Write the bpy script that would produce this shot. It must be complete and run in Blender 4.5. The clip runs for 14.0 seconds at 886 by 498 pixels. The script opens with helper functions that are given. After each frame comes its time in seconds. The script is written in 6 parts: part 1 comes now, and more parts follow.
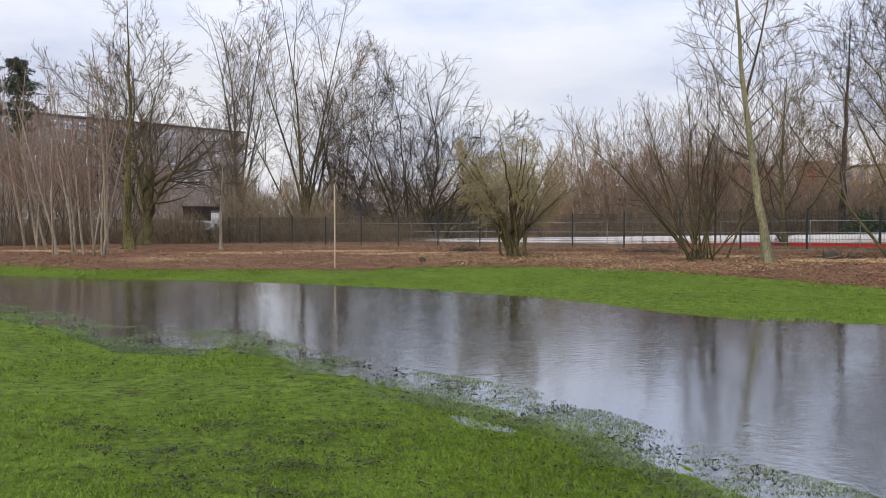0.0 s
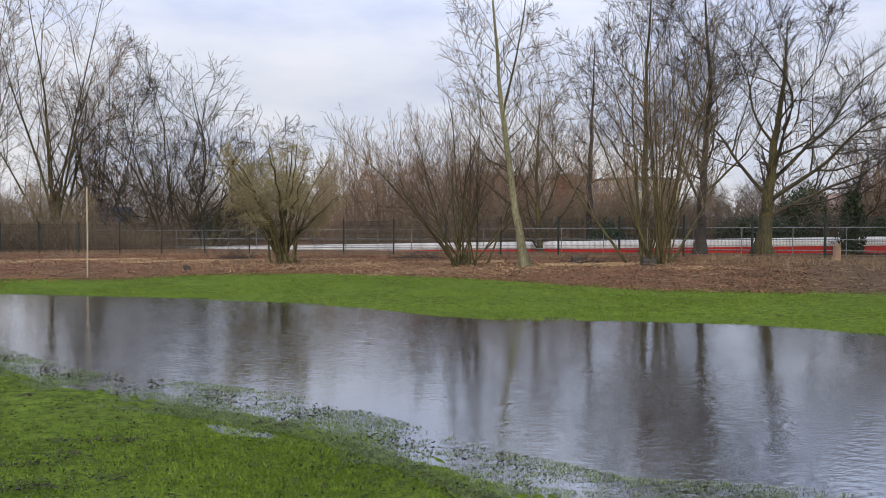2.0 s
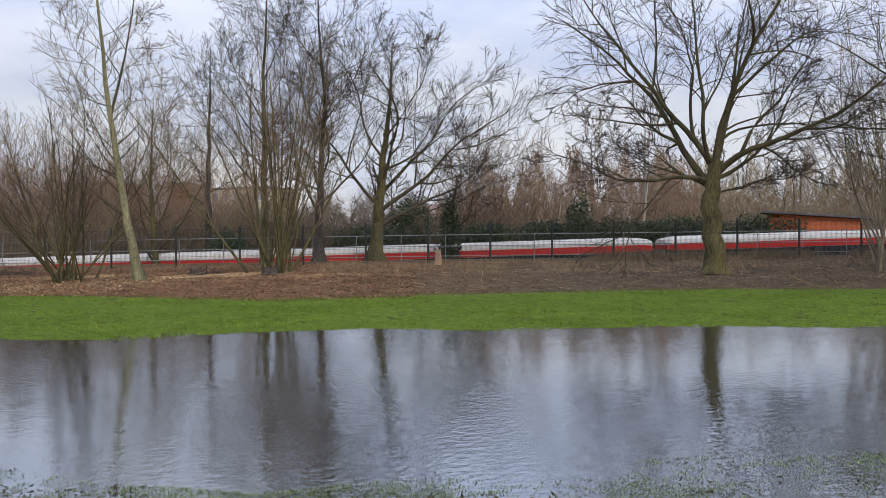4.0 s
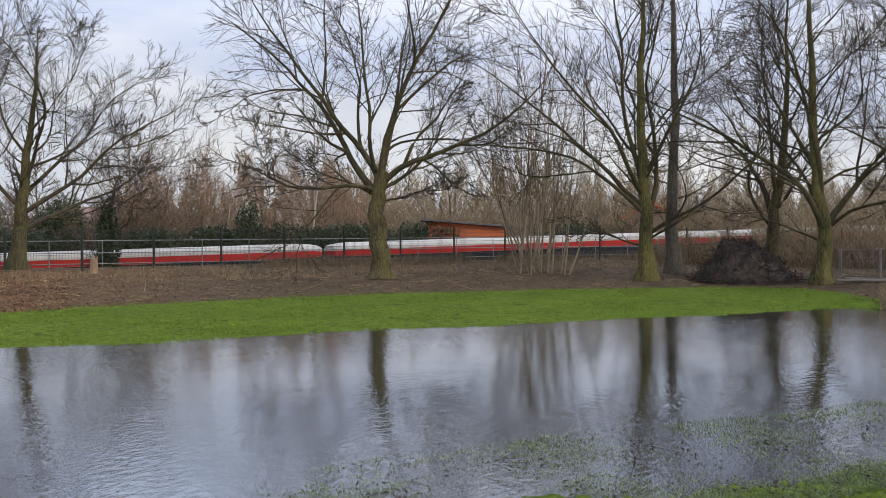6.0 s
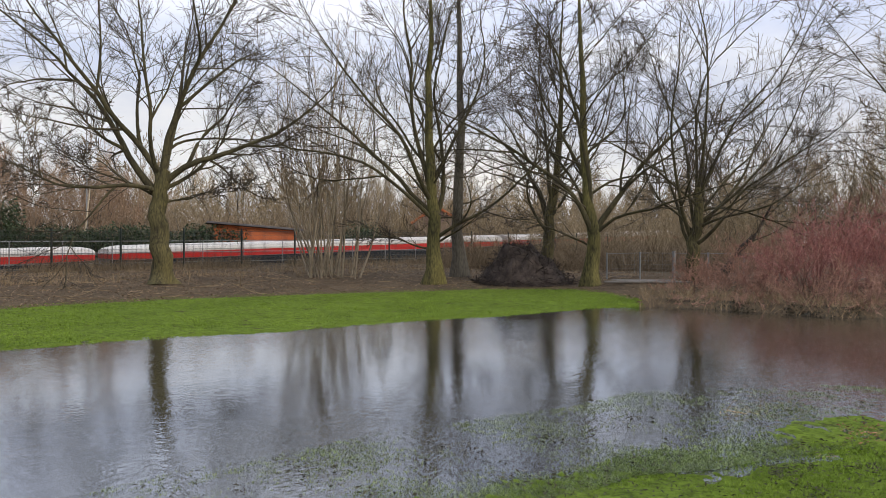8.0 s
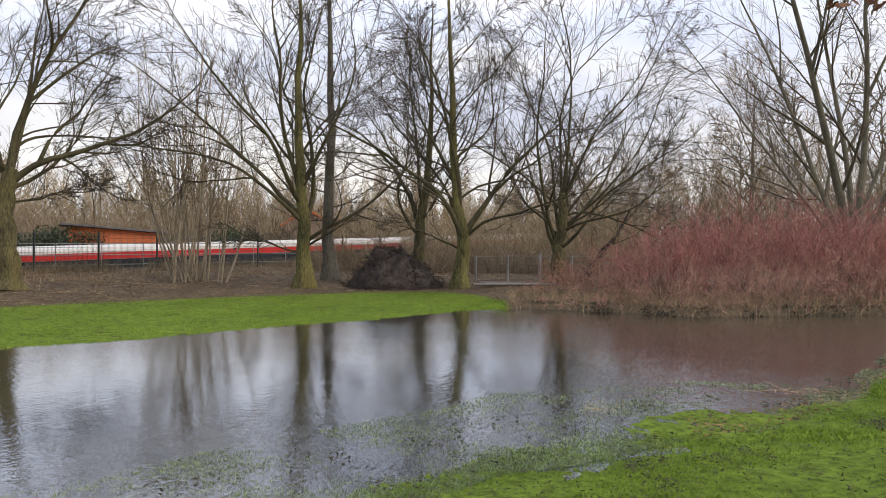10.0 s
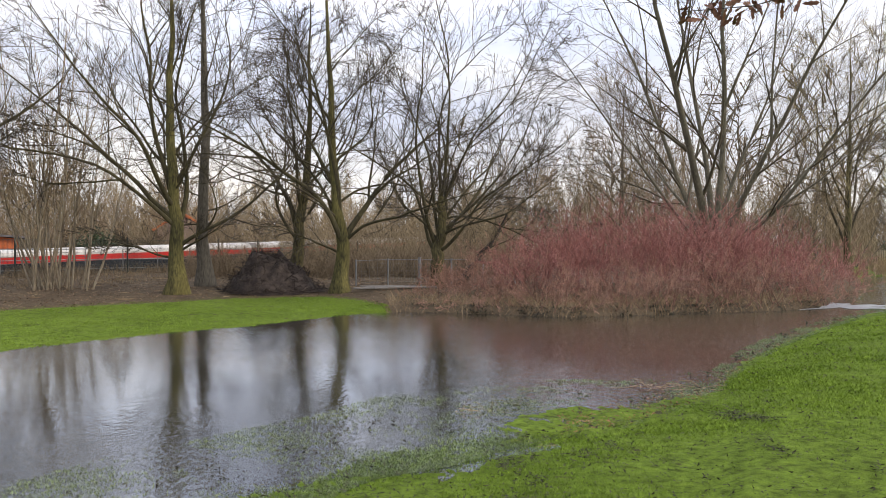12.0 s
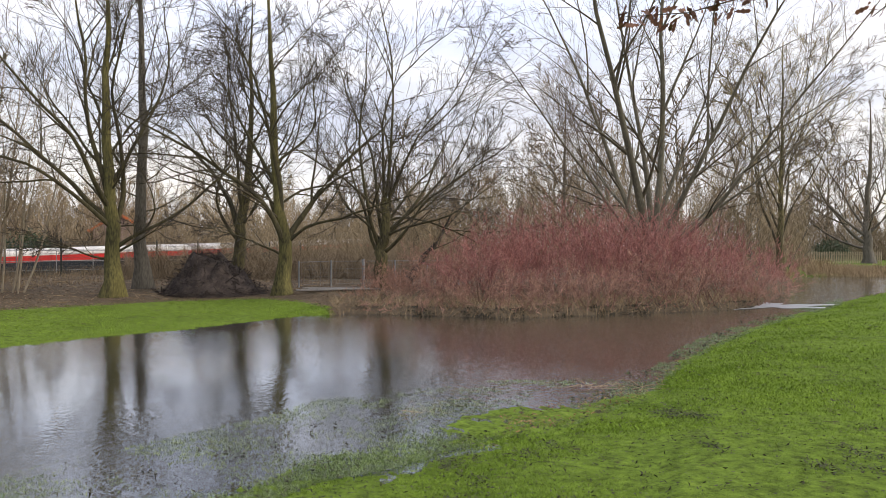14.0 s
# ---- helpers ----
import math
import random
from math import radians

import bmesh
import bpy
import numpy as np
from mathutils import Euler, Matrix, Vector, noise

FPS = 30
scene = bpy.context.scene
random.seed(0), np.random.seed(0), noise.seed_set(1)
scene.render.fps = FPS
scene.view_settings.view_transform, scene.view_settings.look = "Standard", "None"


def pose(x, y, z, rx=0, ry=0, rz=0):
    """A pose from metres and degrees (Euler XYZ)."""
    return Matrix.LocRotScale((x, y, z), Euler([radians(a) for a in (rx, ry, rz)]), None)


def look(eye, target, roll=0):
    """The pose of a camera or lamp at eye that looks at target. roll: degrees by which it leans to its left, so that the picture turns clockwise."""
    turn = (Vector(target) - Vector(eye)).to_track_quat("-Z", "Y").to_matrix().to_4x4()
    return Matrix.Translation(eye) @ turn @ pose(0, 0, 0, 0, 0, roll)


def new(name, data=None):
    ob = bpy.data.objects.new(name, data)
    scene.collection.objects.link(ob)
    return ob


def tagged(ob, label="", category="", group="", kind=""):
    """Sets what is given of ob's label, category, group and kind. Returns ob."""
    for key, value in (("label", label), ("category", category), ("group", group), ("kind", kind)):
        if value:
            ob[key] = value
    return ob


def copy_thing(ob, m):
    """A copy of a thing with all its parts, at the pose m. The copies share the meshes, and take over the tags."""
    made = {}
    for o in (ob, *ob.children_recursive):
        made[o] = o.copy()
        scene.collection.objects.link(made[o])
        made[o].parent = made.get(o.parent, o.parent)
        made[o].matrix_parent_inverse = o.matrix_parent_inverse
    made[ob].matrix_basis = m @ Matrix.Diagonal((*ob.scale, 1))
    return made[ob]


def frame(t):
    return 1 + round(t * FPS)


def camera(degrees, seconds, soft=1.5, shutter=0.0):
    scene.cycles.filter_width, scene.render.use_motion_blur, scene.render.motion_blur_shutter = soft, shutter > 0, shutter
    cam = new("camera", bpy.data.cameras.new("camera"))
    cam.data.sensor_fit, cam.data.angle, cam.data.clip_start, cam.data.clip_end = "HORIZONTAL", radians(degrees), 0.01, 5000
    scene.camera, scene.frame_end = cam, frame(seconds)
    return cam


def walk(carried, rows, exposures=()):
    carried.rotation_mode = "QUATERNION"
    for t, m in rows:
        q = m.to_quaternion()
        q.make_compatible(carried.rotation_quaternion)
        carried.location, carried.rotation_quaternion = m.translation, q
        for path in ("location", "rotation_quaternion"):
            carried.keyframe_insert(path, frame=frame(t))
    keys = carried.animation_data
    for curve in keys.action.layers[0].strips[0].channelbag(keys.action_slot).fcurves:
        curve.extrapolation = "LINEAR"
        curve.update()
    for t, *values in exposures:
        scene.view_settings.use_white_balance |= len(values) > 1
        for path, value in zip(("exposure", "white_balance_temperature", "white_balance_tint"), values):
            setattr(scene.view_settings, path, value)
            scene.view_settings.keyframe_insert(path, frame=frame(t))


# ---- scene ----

# ---- camera: stands on the lawn and turns to the right ----
EYE = 1.7   # above the water, which lies at z = 0
cam = camera(56.72, 14.0, 0.85)
ROWS = [   # seconds, shift x, y, z, heading (clockwise from +y), pitch, lean to the left
    (0.0, -0.034, 0.035, 0.011, 0.00, -2.31, 0.07),
    (0.5, 0.002, -0.006, -0.004, 0.95, -2.18, 0.10),
    (1.0, 0.033, -0.032, -0.014, 3.97, -2.04, 0.25),
    (1.5, 0.057, -0.045, -0.019, 9.55, -1.88, 0.35),
    (2.0, 0.075, -0.047, -0.021, 15.69, -1.72, 0.33),
    (2.5, 0.090, -0.040, -0.020, 22.58, -1.50, 0.23),
    (3.0, 0.101, -0.028, -0.016, 29.27, -1.34, -0.04),
    (3.5, 0.108, -0.012, -0.011, 35.39, -1.20, -0.31),
    (4.0, 0.113, 0.007, -0.004, 41.70, -1.05, -0.29),
    (4.2, 0.114, 0.015, -0.001, 44.32, -1.01, -0.40),
    (6.5, 0.114, 0.093, 0.037, 68.96, -0.65, 0.07),
    (7.0, 0.112, 0.102, 0.044, 72.91, -0.60, 0.09),
    (7.5, 0.111, 0.106, 0.050, 76.27, -0.59, 0.17),
    (8.0, 0.109, 0.107, 0.056, 79.10, -0.52, 0.19),
    (10.5, 0.109, 0.051, 0.069, 90.09, -0.21, 0.23),
    (11.0, 0.111, 0.033, 0.069, 92.26, -0.13, 0.21),
    (11.5, 0.112, 0.015, 0.069, 94.45, -0.09, 0.09),
    (12.0, 0.114, -0.001, 0.068, 96.24, -0.02, -0.13),
    (12.5, 0.116, -0.015, 0.068, 97.56, 0.03, -0.18),
    (13.0, 0.117, -0.024, 0.067, 98.61, 0.07, -0.18),
    (13.5, 0.117, -0.026, 0.068, 99.47, 0.08, -0.16),
    (14.0, 0.116, -0.020, 0.069, 100.13, 0.07, -0.16),
]


def aim(x, y, z, heading, pitch, lean):
    h, p = radians(heading), radians(pitch)
    eye = Vector((x, y, z + EYE))
    return look(eye, eye + Vector((math.sin(h) * math.cos(p), math.cos(h) * math.cos(p), math.sin(p))) * 10, lean)


EXPOSURES = [(0.0, 0.07, 6850, 14), (1.5, -0.04, 6800, 14), (4.0, -0.07, 6750, 13), (7.0, 0.03, 7150, 12), (10.5, 0.36, 7450, 13), (14.0, 0.42, 7450, 13)]
walk(cam, [(row[0], aim(*row[1:])) for row in ROWS], EXPOSURES)

# ---- world: pale overcast sky with thin blue gaps ----
world = bpy.data.worlds.new("world")
scene.world = world
world.use_nodes = True
wt = world.node_tree
wt.nodes.clear()
SUN_UP, SUN_TURN = 28.0, 205.0
sky = wt.nodes.new("ShaderNodeTexSky")
sky.sky_type, sky.sun_disc = "NISHITA", False
sky.sun_elevation, sky.sun_rotation = radians(SUN_UP), radians(SUN_TURN)
sky_bg = wt.nodes.new("ShaderNodeBackground")
sky_bg.inputs["Strength"].default_value = 0.13
wt.links.new(sky.outputs[0], sky_bg.inputs["Color"])
cloud_bg = wt.nodes.new("ShaderNodeBackground")
wc = wt.nodes.new("ShaderNodeTexCoord")
wm = wt.nodes.new("ShaderNodeMapping")
wm.inputs["Scale"].default_value = (1.6, 1.6, 5.0)
wn = wt.nodes.new("ShaderNodeTexNoise")
wn.inputs["Scale"].default_value, wn.inputs["Detail"].default_value, wn.inputs["Roughness"].default_value = 1.7, 6.0, 0.55
wr = wt.nodes.new("ShaderNodeValToRGB")
wr.color_ramp.elements[0].position, wr.color_ramp.elements[0].color = 0.36, (0.64, 0.71, 0.89, 1)
wr.color_ramp.elements[1].position, wr.color_ramp.elements[1].color = 0.68, (0.965, 0.975, 1.0, 1)
wr.color_ramp.elements.new(0.52).color = (0.84, 0.88, 0.97, 1)
wt.links.new(wc.outputs["Generated"], wm.inputs["Vector"])
wt.links.new(wm.outputs[0], wn.inputs["Vector"])
wt.links.new(wn.outputs["Fac"], wr.inputs["Fac"])
tint = wt.nodes.new("ShaderNodeMix")   # and bluer, where the cloud thins
tint.data_type, tint.blend_type = "RGBA", "MULTIPLY"
tint.inputs[7].default_value = (0.86, 0.94, 1.07, 1)
wt.links.new(wr.outputs[0], tint.inputs[6])
wt.links.new(tint.outputs[2], cloud_bg.inputs["Color"])
up = wt.nodes.new("ShaderNodeSeparateXYZ")   # thin cloud is brighter overhead than near the horizon
wt.links.new(wc.outputs["Generated"], up.inputs[0])
ur = wt.nodes.new("ShaderNodeMapRange")
ur.inputs["From Min"].default_value, ur.inputs["From Max"].default_value = 0.16, 0.50
ur.inputs["To Min"].default_value, ur.inputs["To Max"].default_value = 0.93, 1.80
wt.links.new(up.outputs[2], ur.inputs["Value"])
wt.links.new(ur.outputs[0], cloud_bg.inputs["Strength"])
tr = wt.nodes.new("ShaderNodeMapRange")
tr.inputs["From Min"].default_value, tr.inputs["From Max"].default_value = 0.10, 0.38
wt.links.new(up.outputs[2], tr.inputs["Value"])
wt.links.new(tr.outputs[0], tint.inputs[0])
wx = wt.nodes.new("ShaderNodeMixShader")
wx.inputs[0].default_value = 0.86
wt.links.new(sky_bg.outputs[0], wx.inputs[1])
wt.links.new(cloud_bg.outputs[0], wx.inputs[2])
wo = wt.nodes.new("ShaderNodeOutputWorld")
wt.links.new(wx.outputs[0], wo.inputs[0])

sun = new("sun", bpy.data.lights.new("sun", "SUN"))
sun.data.energy, sun.data.angle, sun.data.color = 1.5, radians(18), (1.0, 0.95, 0.87)
sun.matrix_world = look((0, 0, 60), Vector((0, 0, 60)) - 10 * Vector((math.sin(radians(SUN_TURN)) * math.cos(radians(SUN_UP)), math.cos(radians(SUN_TURN)) * math.cos(radians(SUN_UP)), math.sin(radians(SUN_UP)))))


# ---- materials ----
def material(name, low, high, scale=4.0, rough=0.9, bump=0.3, fine=40.0, metal=0.0, third=None, space="Object", stretch=(1, 1, 1), jitter=0.0, sheen=0.3):
    """Two colours mixed by coarse and fine noise, with relief from the fine one."""
    m = bpy.data.materials.new(name)
    m.use_nodes = True
    nt = m.node_tree
    b = nt.nodes["Principled BSDF"]
    co = nt.nodes.new("ShaderNodeTexCoord")
    mp = nt.nodes.new("ShaderNodeMapping")
    mp.inputs["Scale"].default_value = stretch
    nt.links.new(co.outputs[space], mp.inputs["Vector"])
    n1, n2 = nt.nodes.new("ShaderNodeTexNoise"), nt.nodes.new("ShaderNodeTexNoise")
    n1.inputs["Scale"].default_value, n1.inputs["Detail"].default_value = scale, 5
    n2.inputs["Scale"].default_value, n2.inputs["Detail"].default_value = fine, 4
    for n in (n1, n2):
        nt.links.new(mp.outputs[0], n.inputs["Vector"])
    mid = nt.nodes.new("ShaderNodeMath")
    mid.operation = "MULTIPLY_ADD"
    mid.inputs[1].default_value, mid.inputs[2].default_value = 0.5, 0.0
    nt.links.new(n2.outputs["Fac"], mid.inputs[0])
    half = nt.nodes.new("ShaderNodeMath")
    half.operation = "MULTIPLY_ADD"
    half.inputs[1].default_value = 0.5
    nt.links.new(n1.outputs["Fac"], half.inputs[0])
    nt.links.new(mid.outputs[0], half.inputs[2])
    ramp = nt.nodes.new("ShaderNodeValToRGB")
    e = ramp.color_ramp.elements
    e[0].position, e[0].color = 0.36, (*low, 1)
    e[1].position, e[1].color = 0.64, (*high, 1)
    if third:
        x = e.new(0.5)
        x.color = (*third, 1)
    nt.links.new(half.outputs[0], ramp.inputs["Fac"])
    out = ramp.outputs["Color"]
    if jitter:
        info = nt.nodes.new("ShaderNodeNewGeometry")
        hs = nt.nodes.new("ShaderNodeHueSaturation")
        mr = nt.nodes.new("ShaderNodeMapRange")
        mr.inputs["To Min"].default_value, mr.inputs["To Max"].default_value = 1 - jitter, 1 + jitter
        nt.links.new(info.outputs["Random Per Island"], mr.inputs["Value"])
        nt.links.new(mr.outputs[0], hs.inputs["Value"])
        nt.links.new(out, hs.inputs["Color"])
        out = hs.outputs[0]
    nt.links.new(out, b.inputs["Base Color"])
    b.inputs["Roughness"].default_value, b.inputs["Metallic"].default_value = rough, metal
    b.inputs["Specular IOR Level"].default_value = sheen
    if bump:
        bp = nt.nodes.new("ShaderNodeBump")
        bp.inputs["Strength"].default_value, bp.inputs["Distance"].default_value = bump, 0.02
        nt.links.new(n2.outputs["Fac"], bp.inputs["Height"])
        nt.links.new(bp.outputs[0], b.inputs["Normal"])
    return m


BARK_OLIVE = material("bark_olive", (0.028, 0.024, 0.013), (0.135, 0.114, 0.046), 2.8, bump=0.8, fine=22, stretch=(1, 1, 0.25))
BARK_GREEN = material("bark_green", (0.030, 0.027, 0.012), (0.155, 0.134, 0.044), 2.6, bump=0.8, fine=22, stretch=(1, 1, 0.25))
BARK_ALDER = material("bark_alder", (0.085, 0.078, 0.042), (0.29, 0.265, 0.15), 2.2, bump=0.8, fine=24, stretch=(1, 1, 0.35))
BARK_GREY = material("bark_grey", (0.05, 0.043, 0.034), (0.165, 0.145, 0.112), 2.5, bump=0.8, fine=22, stretch=(1, 1, 0.25))
BARK_WILLOW = material("bark_willow", (0.052, 0.046, 0.031), (0.15, 0.132, 0.092), 2.5, bump=0.8, fine=22, stretch=(1, 1, 0.25))
BARK_PALE = material("bark_pale", (0.14, 0.11, 0.075), (0.34, 0.28, 0.20), 2.5, bump=0.6, fine=22, stretch=(1, 1, 0.25))
LIMB_MOSSY = material("mossy_limb_bark", (0.026, 0.022, 0.012), (0.088, 0.074, 0.035), 2.5, bump=0.6, fine=22, stretch=(1, 1, 0.3))
LIMB = material("limb_bark", (0.034, 0.028, 0.018), (0.095, 0.078, 0.044), 2.5, bump=0.6, fine=22, stretch=(1, 1, 0.3))
BARK_DARK = material("bark_dark", (0.025, 0.02, 0.016), (0.085, 0.07, 0.055), 2.5, bump=0.8, fine=22, stretch=(1, 1, 0.25))
TWIG_DARK = material("twig_dark", (0.022, 0.018, 0.014), (0.058, 0.046, 0.034), 3.0, bump=0)
TWIG_BROWN = material("twig_brown", (0.115, 0.084, 0.052), (0.25, 0.185, 0.115), 3.0, bump=0, jitter=0.3)
TWIG_MID = material("twig_mid", (0.05, 0.037, 0.027), (0.12, 0.09, 0.064), 3.0, bump=0, jitter=0.3)
TWIG_RUST = material("twig_rust", (0.17, 0.108, 0.07), (0.32, 0.215, 0.14), 3.0, bump=0, jitter=0.3)
TWIG_PINK = material("twig_pink", (0.16, 0.10, 0.078), (0.31, 0.20, 0.155), 3.0, bump=0, jitter=0.3)
TWIG_TAN = material("twig_tan", (0.14, 0.105, 0.062), (0.30, 0.228, 0.135), 0.5, bump=0, jitter=0.35)
TWIG_OLIVE = material("twig_olive", (0.19, 0.155, 0.075), (0.38, 0.315, 0.16), 3.0, bump=0, jitter=0.3)
TWIG_RED = material("twig_red", (0.20, 0.064, 0.054), (0.37, 0.155, 0.13), 3.0, rough=0.6, bump=0, jitter=0.4)
DOG_STEM = material("dogwood_stem", (0.12, 0.055, 0.04), (0.27, 0.135, 0.10), 3.0, rough=0.6, bump=0, jitter=0.4)
TWIG_ROSE = material("twig_rose", (0.20, 0.10, 0.072), (0.40, 0.22, 0.155), 3.0, rough=0.6, bump=0, jitter=0.4)
TWIG_STRAW = material("twig_straw", (0.16, 0.11, 0.06), (0.36, 0.26, 0.15), 3.0, bump=0, jitter=0.3)
IVY = material("ivy_leaf", (0.015, 0.028, 0.010), (0.05, 0.075, 0.03), 3.0, rough=0.5, bump=0, jitter=0.4)
NEEDLE = material("pine_needle", (0.015, 0.03, 0.017), (0.045, 0.07, 0.035), 3.0, rough=0.6, bump=0, jitter=0.35)
DRY_LEAF = material("dry_oak_leaf", (0.07, 0.028, 0.015), (0.17, 0.075, 0.04), 20, rough=0.7, bump=0, jitter=0.3)
BLADE = material("grass_blade", (0.078, 0.132, 0.012), (0.175, 0.255, 0.032), 0.7, rough=0.75, bump=0, fine=9, jitter=0.55, sheen=0.1)
BLADE_WET = material("wet_grass_blade", (0.06, 0.088, 0.03), (0.15, 0.20, 0.07), 0.9, rough=0.4, bump=0, fine=9, jitter=0.35)
LITTER = material("leaf_litter", (0.10, 0.045, 0.024), (0.30, 0.16, 0.085), 1.2, rough=0.9, bump=0, fine=7, jitter=0.5)
CHIPS = material("wood_chips", (0.36, 0.235, 0.12), (0.58, 0.41, 0.23), 2, rough=0.9, bump=0, jitter=0.35)
FENCE_GREEN = material("fence_paint", (0.018, 0.026, 0.022), (0.04, 0.05, 0.045), 5, rough=0.5, bump=0)
GALVANISED = material("galvanised_steel", (0.18, 0.182, 0.18), (0.30, 0.302, 0.30), 9, rough=0.55, bump=0.1, metal=0.4)
TRAIN_WHITE = material("train_white_paint", (0.44, 0.405, 0.36), (0.58, 0.545, 0.49), 1.5, rough=0.6, bump=0.05)
TRAIN_RED = material("train_red_paint", (0.42, 0.018, 0.016), (0.55, 0.03, 0.024), 1.5, rough=0.35, bump=0.05)
TRAIN_DARK = material("train_dark_glass", (0.018, 0.02, 0.024), (0.03, 0.032, 0.036), 1.5, rough=0.2, bump=0)
TRAIN_GREY = material("train_grey", (0.16, 0.16, 0.17), (0.28, 0.28, 0.29), 3, rough=0.6, bump=0.1)
HEAP = material("rotting_brushwood", (0.012, 0.009, 0.008), (0.08, 0.06, 0.05), 4, bump=0.6, jitter=0.5)


def ground_material():
    m = bpy.data.materials.new("ground_cover")
    m.use_nodes = True
    nt = m.node_tree
    b = nt.nodes["Principled BSDF"]
    co = nt.nodes.new("ShaderNodeTexCoord")

    def noise_of(scale, detail=5, rough=0.6):
        n = nt.nodes.new("ShaderNodeTexNoise")
        n.inputs["Scale"].default_value, n.inputs["Detail"].default_value, n.inputs["Roughness"].default_value = scale, detail, rough
        nt.links.new(co.outputs["Object"], n.inputs["Vector"])
        return n.outputs["Fac"]

    def ramp_of(fac, *stops):
        r = nt.nodes.new("ShaderNodeValToRGB")
        while len(r.color_ramp.elements) < len(stops):
            r.color_ramp.elements.new(0.5)
        for e, (p, c) in zip(r.color_ramp.elements, stops):
            e.position, e.color = p, (*c, 1)
        nt.links.new(fac, r.inputs["Fac"])
        return r.outputs["Color"]

    def mix_of(fac, a, c, kind="MIX"):
        x = nt.nodes.new("ShaderNodeMix")
        x.data_type, x.blend_type = "RGBA", kind
        if fac is None:
            x.inputs[0].default_value = 1.0
        else:
            nt.links.new(fac, x.inputs[0])
        nt.links.new(a, x.inputs[6])
        nt.links.new(c, x.inputs[7])
        return x.outputs[2]

    def join(op, a, c):
        x = nt.nodes.new("ShaderNodeMath")
        x.operation, x.use_clamp = op, False
        for i, v in enumerate((a, c)):
            if isinstance(v, float):
                x.inputs[i].default_value = v
            else:
                nt.links.new(v, x.inputs[i])
        return x.outputs[0]

    grass = mix_of(noise_of(38, 4), ramp_of(noise_of(0.35, 5), (0.3, (0.064, 0.098, 0.013)), (0.7, (0.105, 0.155, 0.022))),
                   ramp_of(noise_of(5.0, 5), (0.35, (0.045, 0.066, 0.013)), (0.6, (0.105, 0.158, 0.025)), (0.8, (0.15, 0.18, 0.045))))
    speck = ramp_of(noise_of(11.0, 6, 0.75), (0.36, (0.52, 0.48, 0.42)), (0.47, (1.0, 1.0, 0.95)), (0.66, (1.6, 1.55, 1.3)))
    grass = mix_of(None, grass, speck, "MULTIPLY")
    mud = ramp_of(noise_of(9.0, 6), (0.3, (0.030, 0.022, 0.014)), (0.7, (0.07, 0.055, 0.035)))
    bare = nt.nodes.new("ShaderNodeMapRange")
    bare.inputs["From Min"].default_value, bare.inputs["From Max"].default_value = 0.61, 0.68
    nt.links.new(noise_of(2.3, 6, 0.65), bare.inputs["Value"])
    grass = mix_of(bare.outputs[0], grass, mud)
    litter = mix_of(noise_of(16, 6, 0.7), ramp_of(noise_of(0.8, 6), (0.3, (0.09, 0.045, 0.026)), (0.7, (0.20, 0.105, 0.055))),
                    ramp_of(noise_of(7, 6), (0.3, (0.055, 0.035, 0.024)), (0.6, (0.20, 0.12, 0.065)), (0.75, (0.34, 0.24, 0.13))))
    dull = mix_of(noise_of(12, 6, 0.7), ramp_of(noise_of(0.6, 6), (0.3, (0.05, 0.035, 0.024)), (0.7, (0.105, 0.075, 0.048))),
                  ramp_of(noise_of(6, 6), (0.3, (0.035, 0.026, 0.018)), (0.7, (0.17, 0.13, 0.083))))
    zone = nt.nodes.new("ShaderNodeAttribute")
    zone.attribute_name = "zone"
    parts = nt.nodes.new("ShaderNodeSeparateColor")
    nt.links.new(zone.outputs["Color"], parts.inputs[0])
    soil = mix_of(parts.outputs[1], litter, dull)
    edge = nt.nodes.new("ShaderNodeMapRange")
    edge.inputs["From Min"].default_value, edge.inputs["From Max"].default_value = 0.40, 0.60
    nt.links.new(join("ADD", parts.outputs[0], join("MULTIPLY", join("SUBTRACT", noise_of(3.0, 6, 0.7), 0.5), 0.9)), edge.inputs["Value"])
    cover = mix_of(edge.outputs[0], grass, soil)
    cover = mix_of(parts.outputs[2], cover, mud)
    nt.links.new(cover, b.inputs["Base Color"])
    b.inputs["Roughness"].default_value = 0.95
    b.inputs["Specular IOR Level"].default_value = 0.06
    bp = nt.nodes.new("ShaderNodeBump")
    bp.inputs["Strength"].default_value, bp.inputs["Distance"].default_value = 0.7, 0.04
    nt.links.new(noise_of(30, 6, 0.7), bp.inputs["Height"])
    nt.links.new(bp.outputs[0], b.inputs["Normal"])
    return m


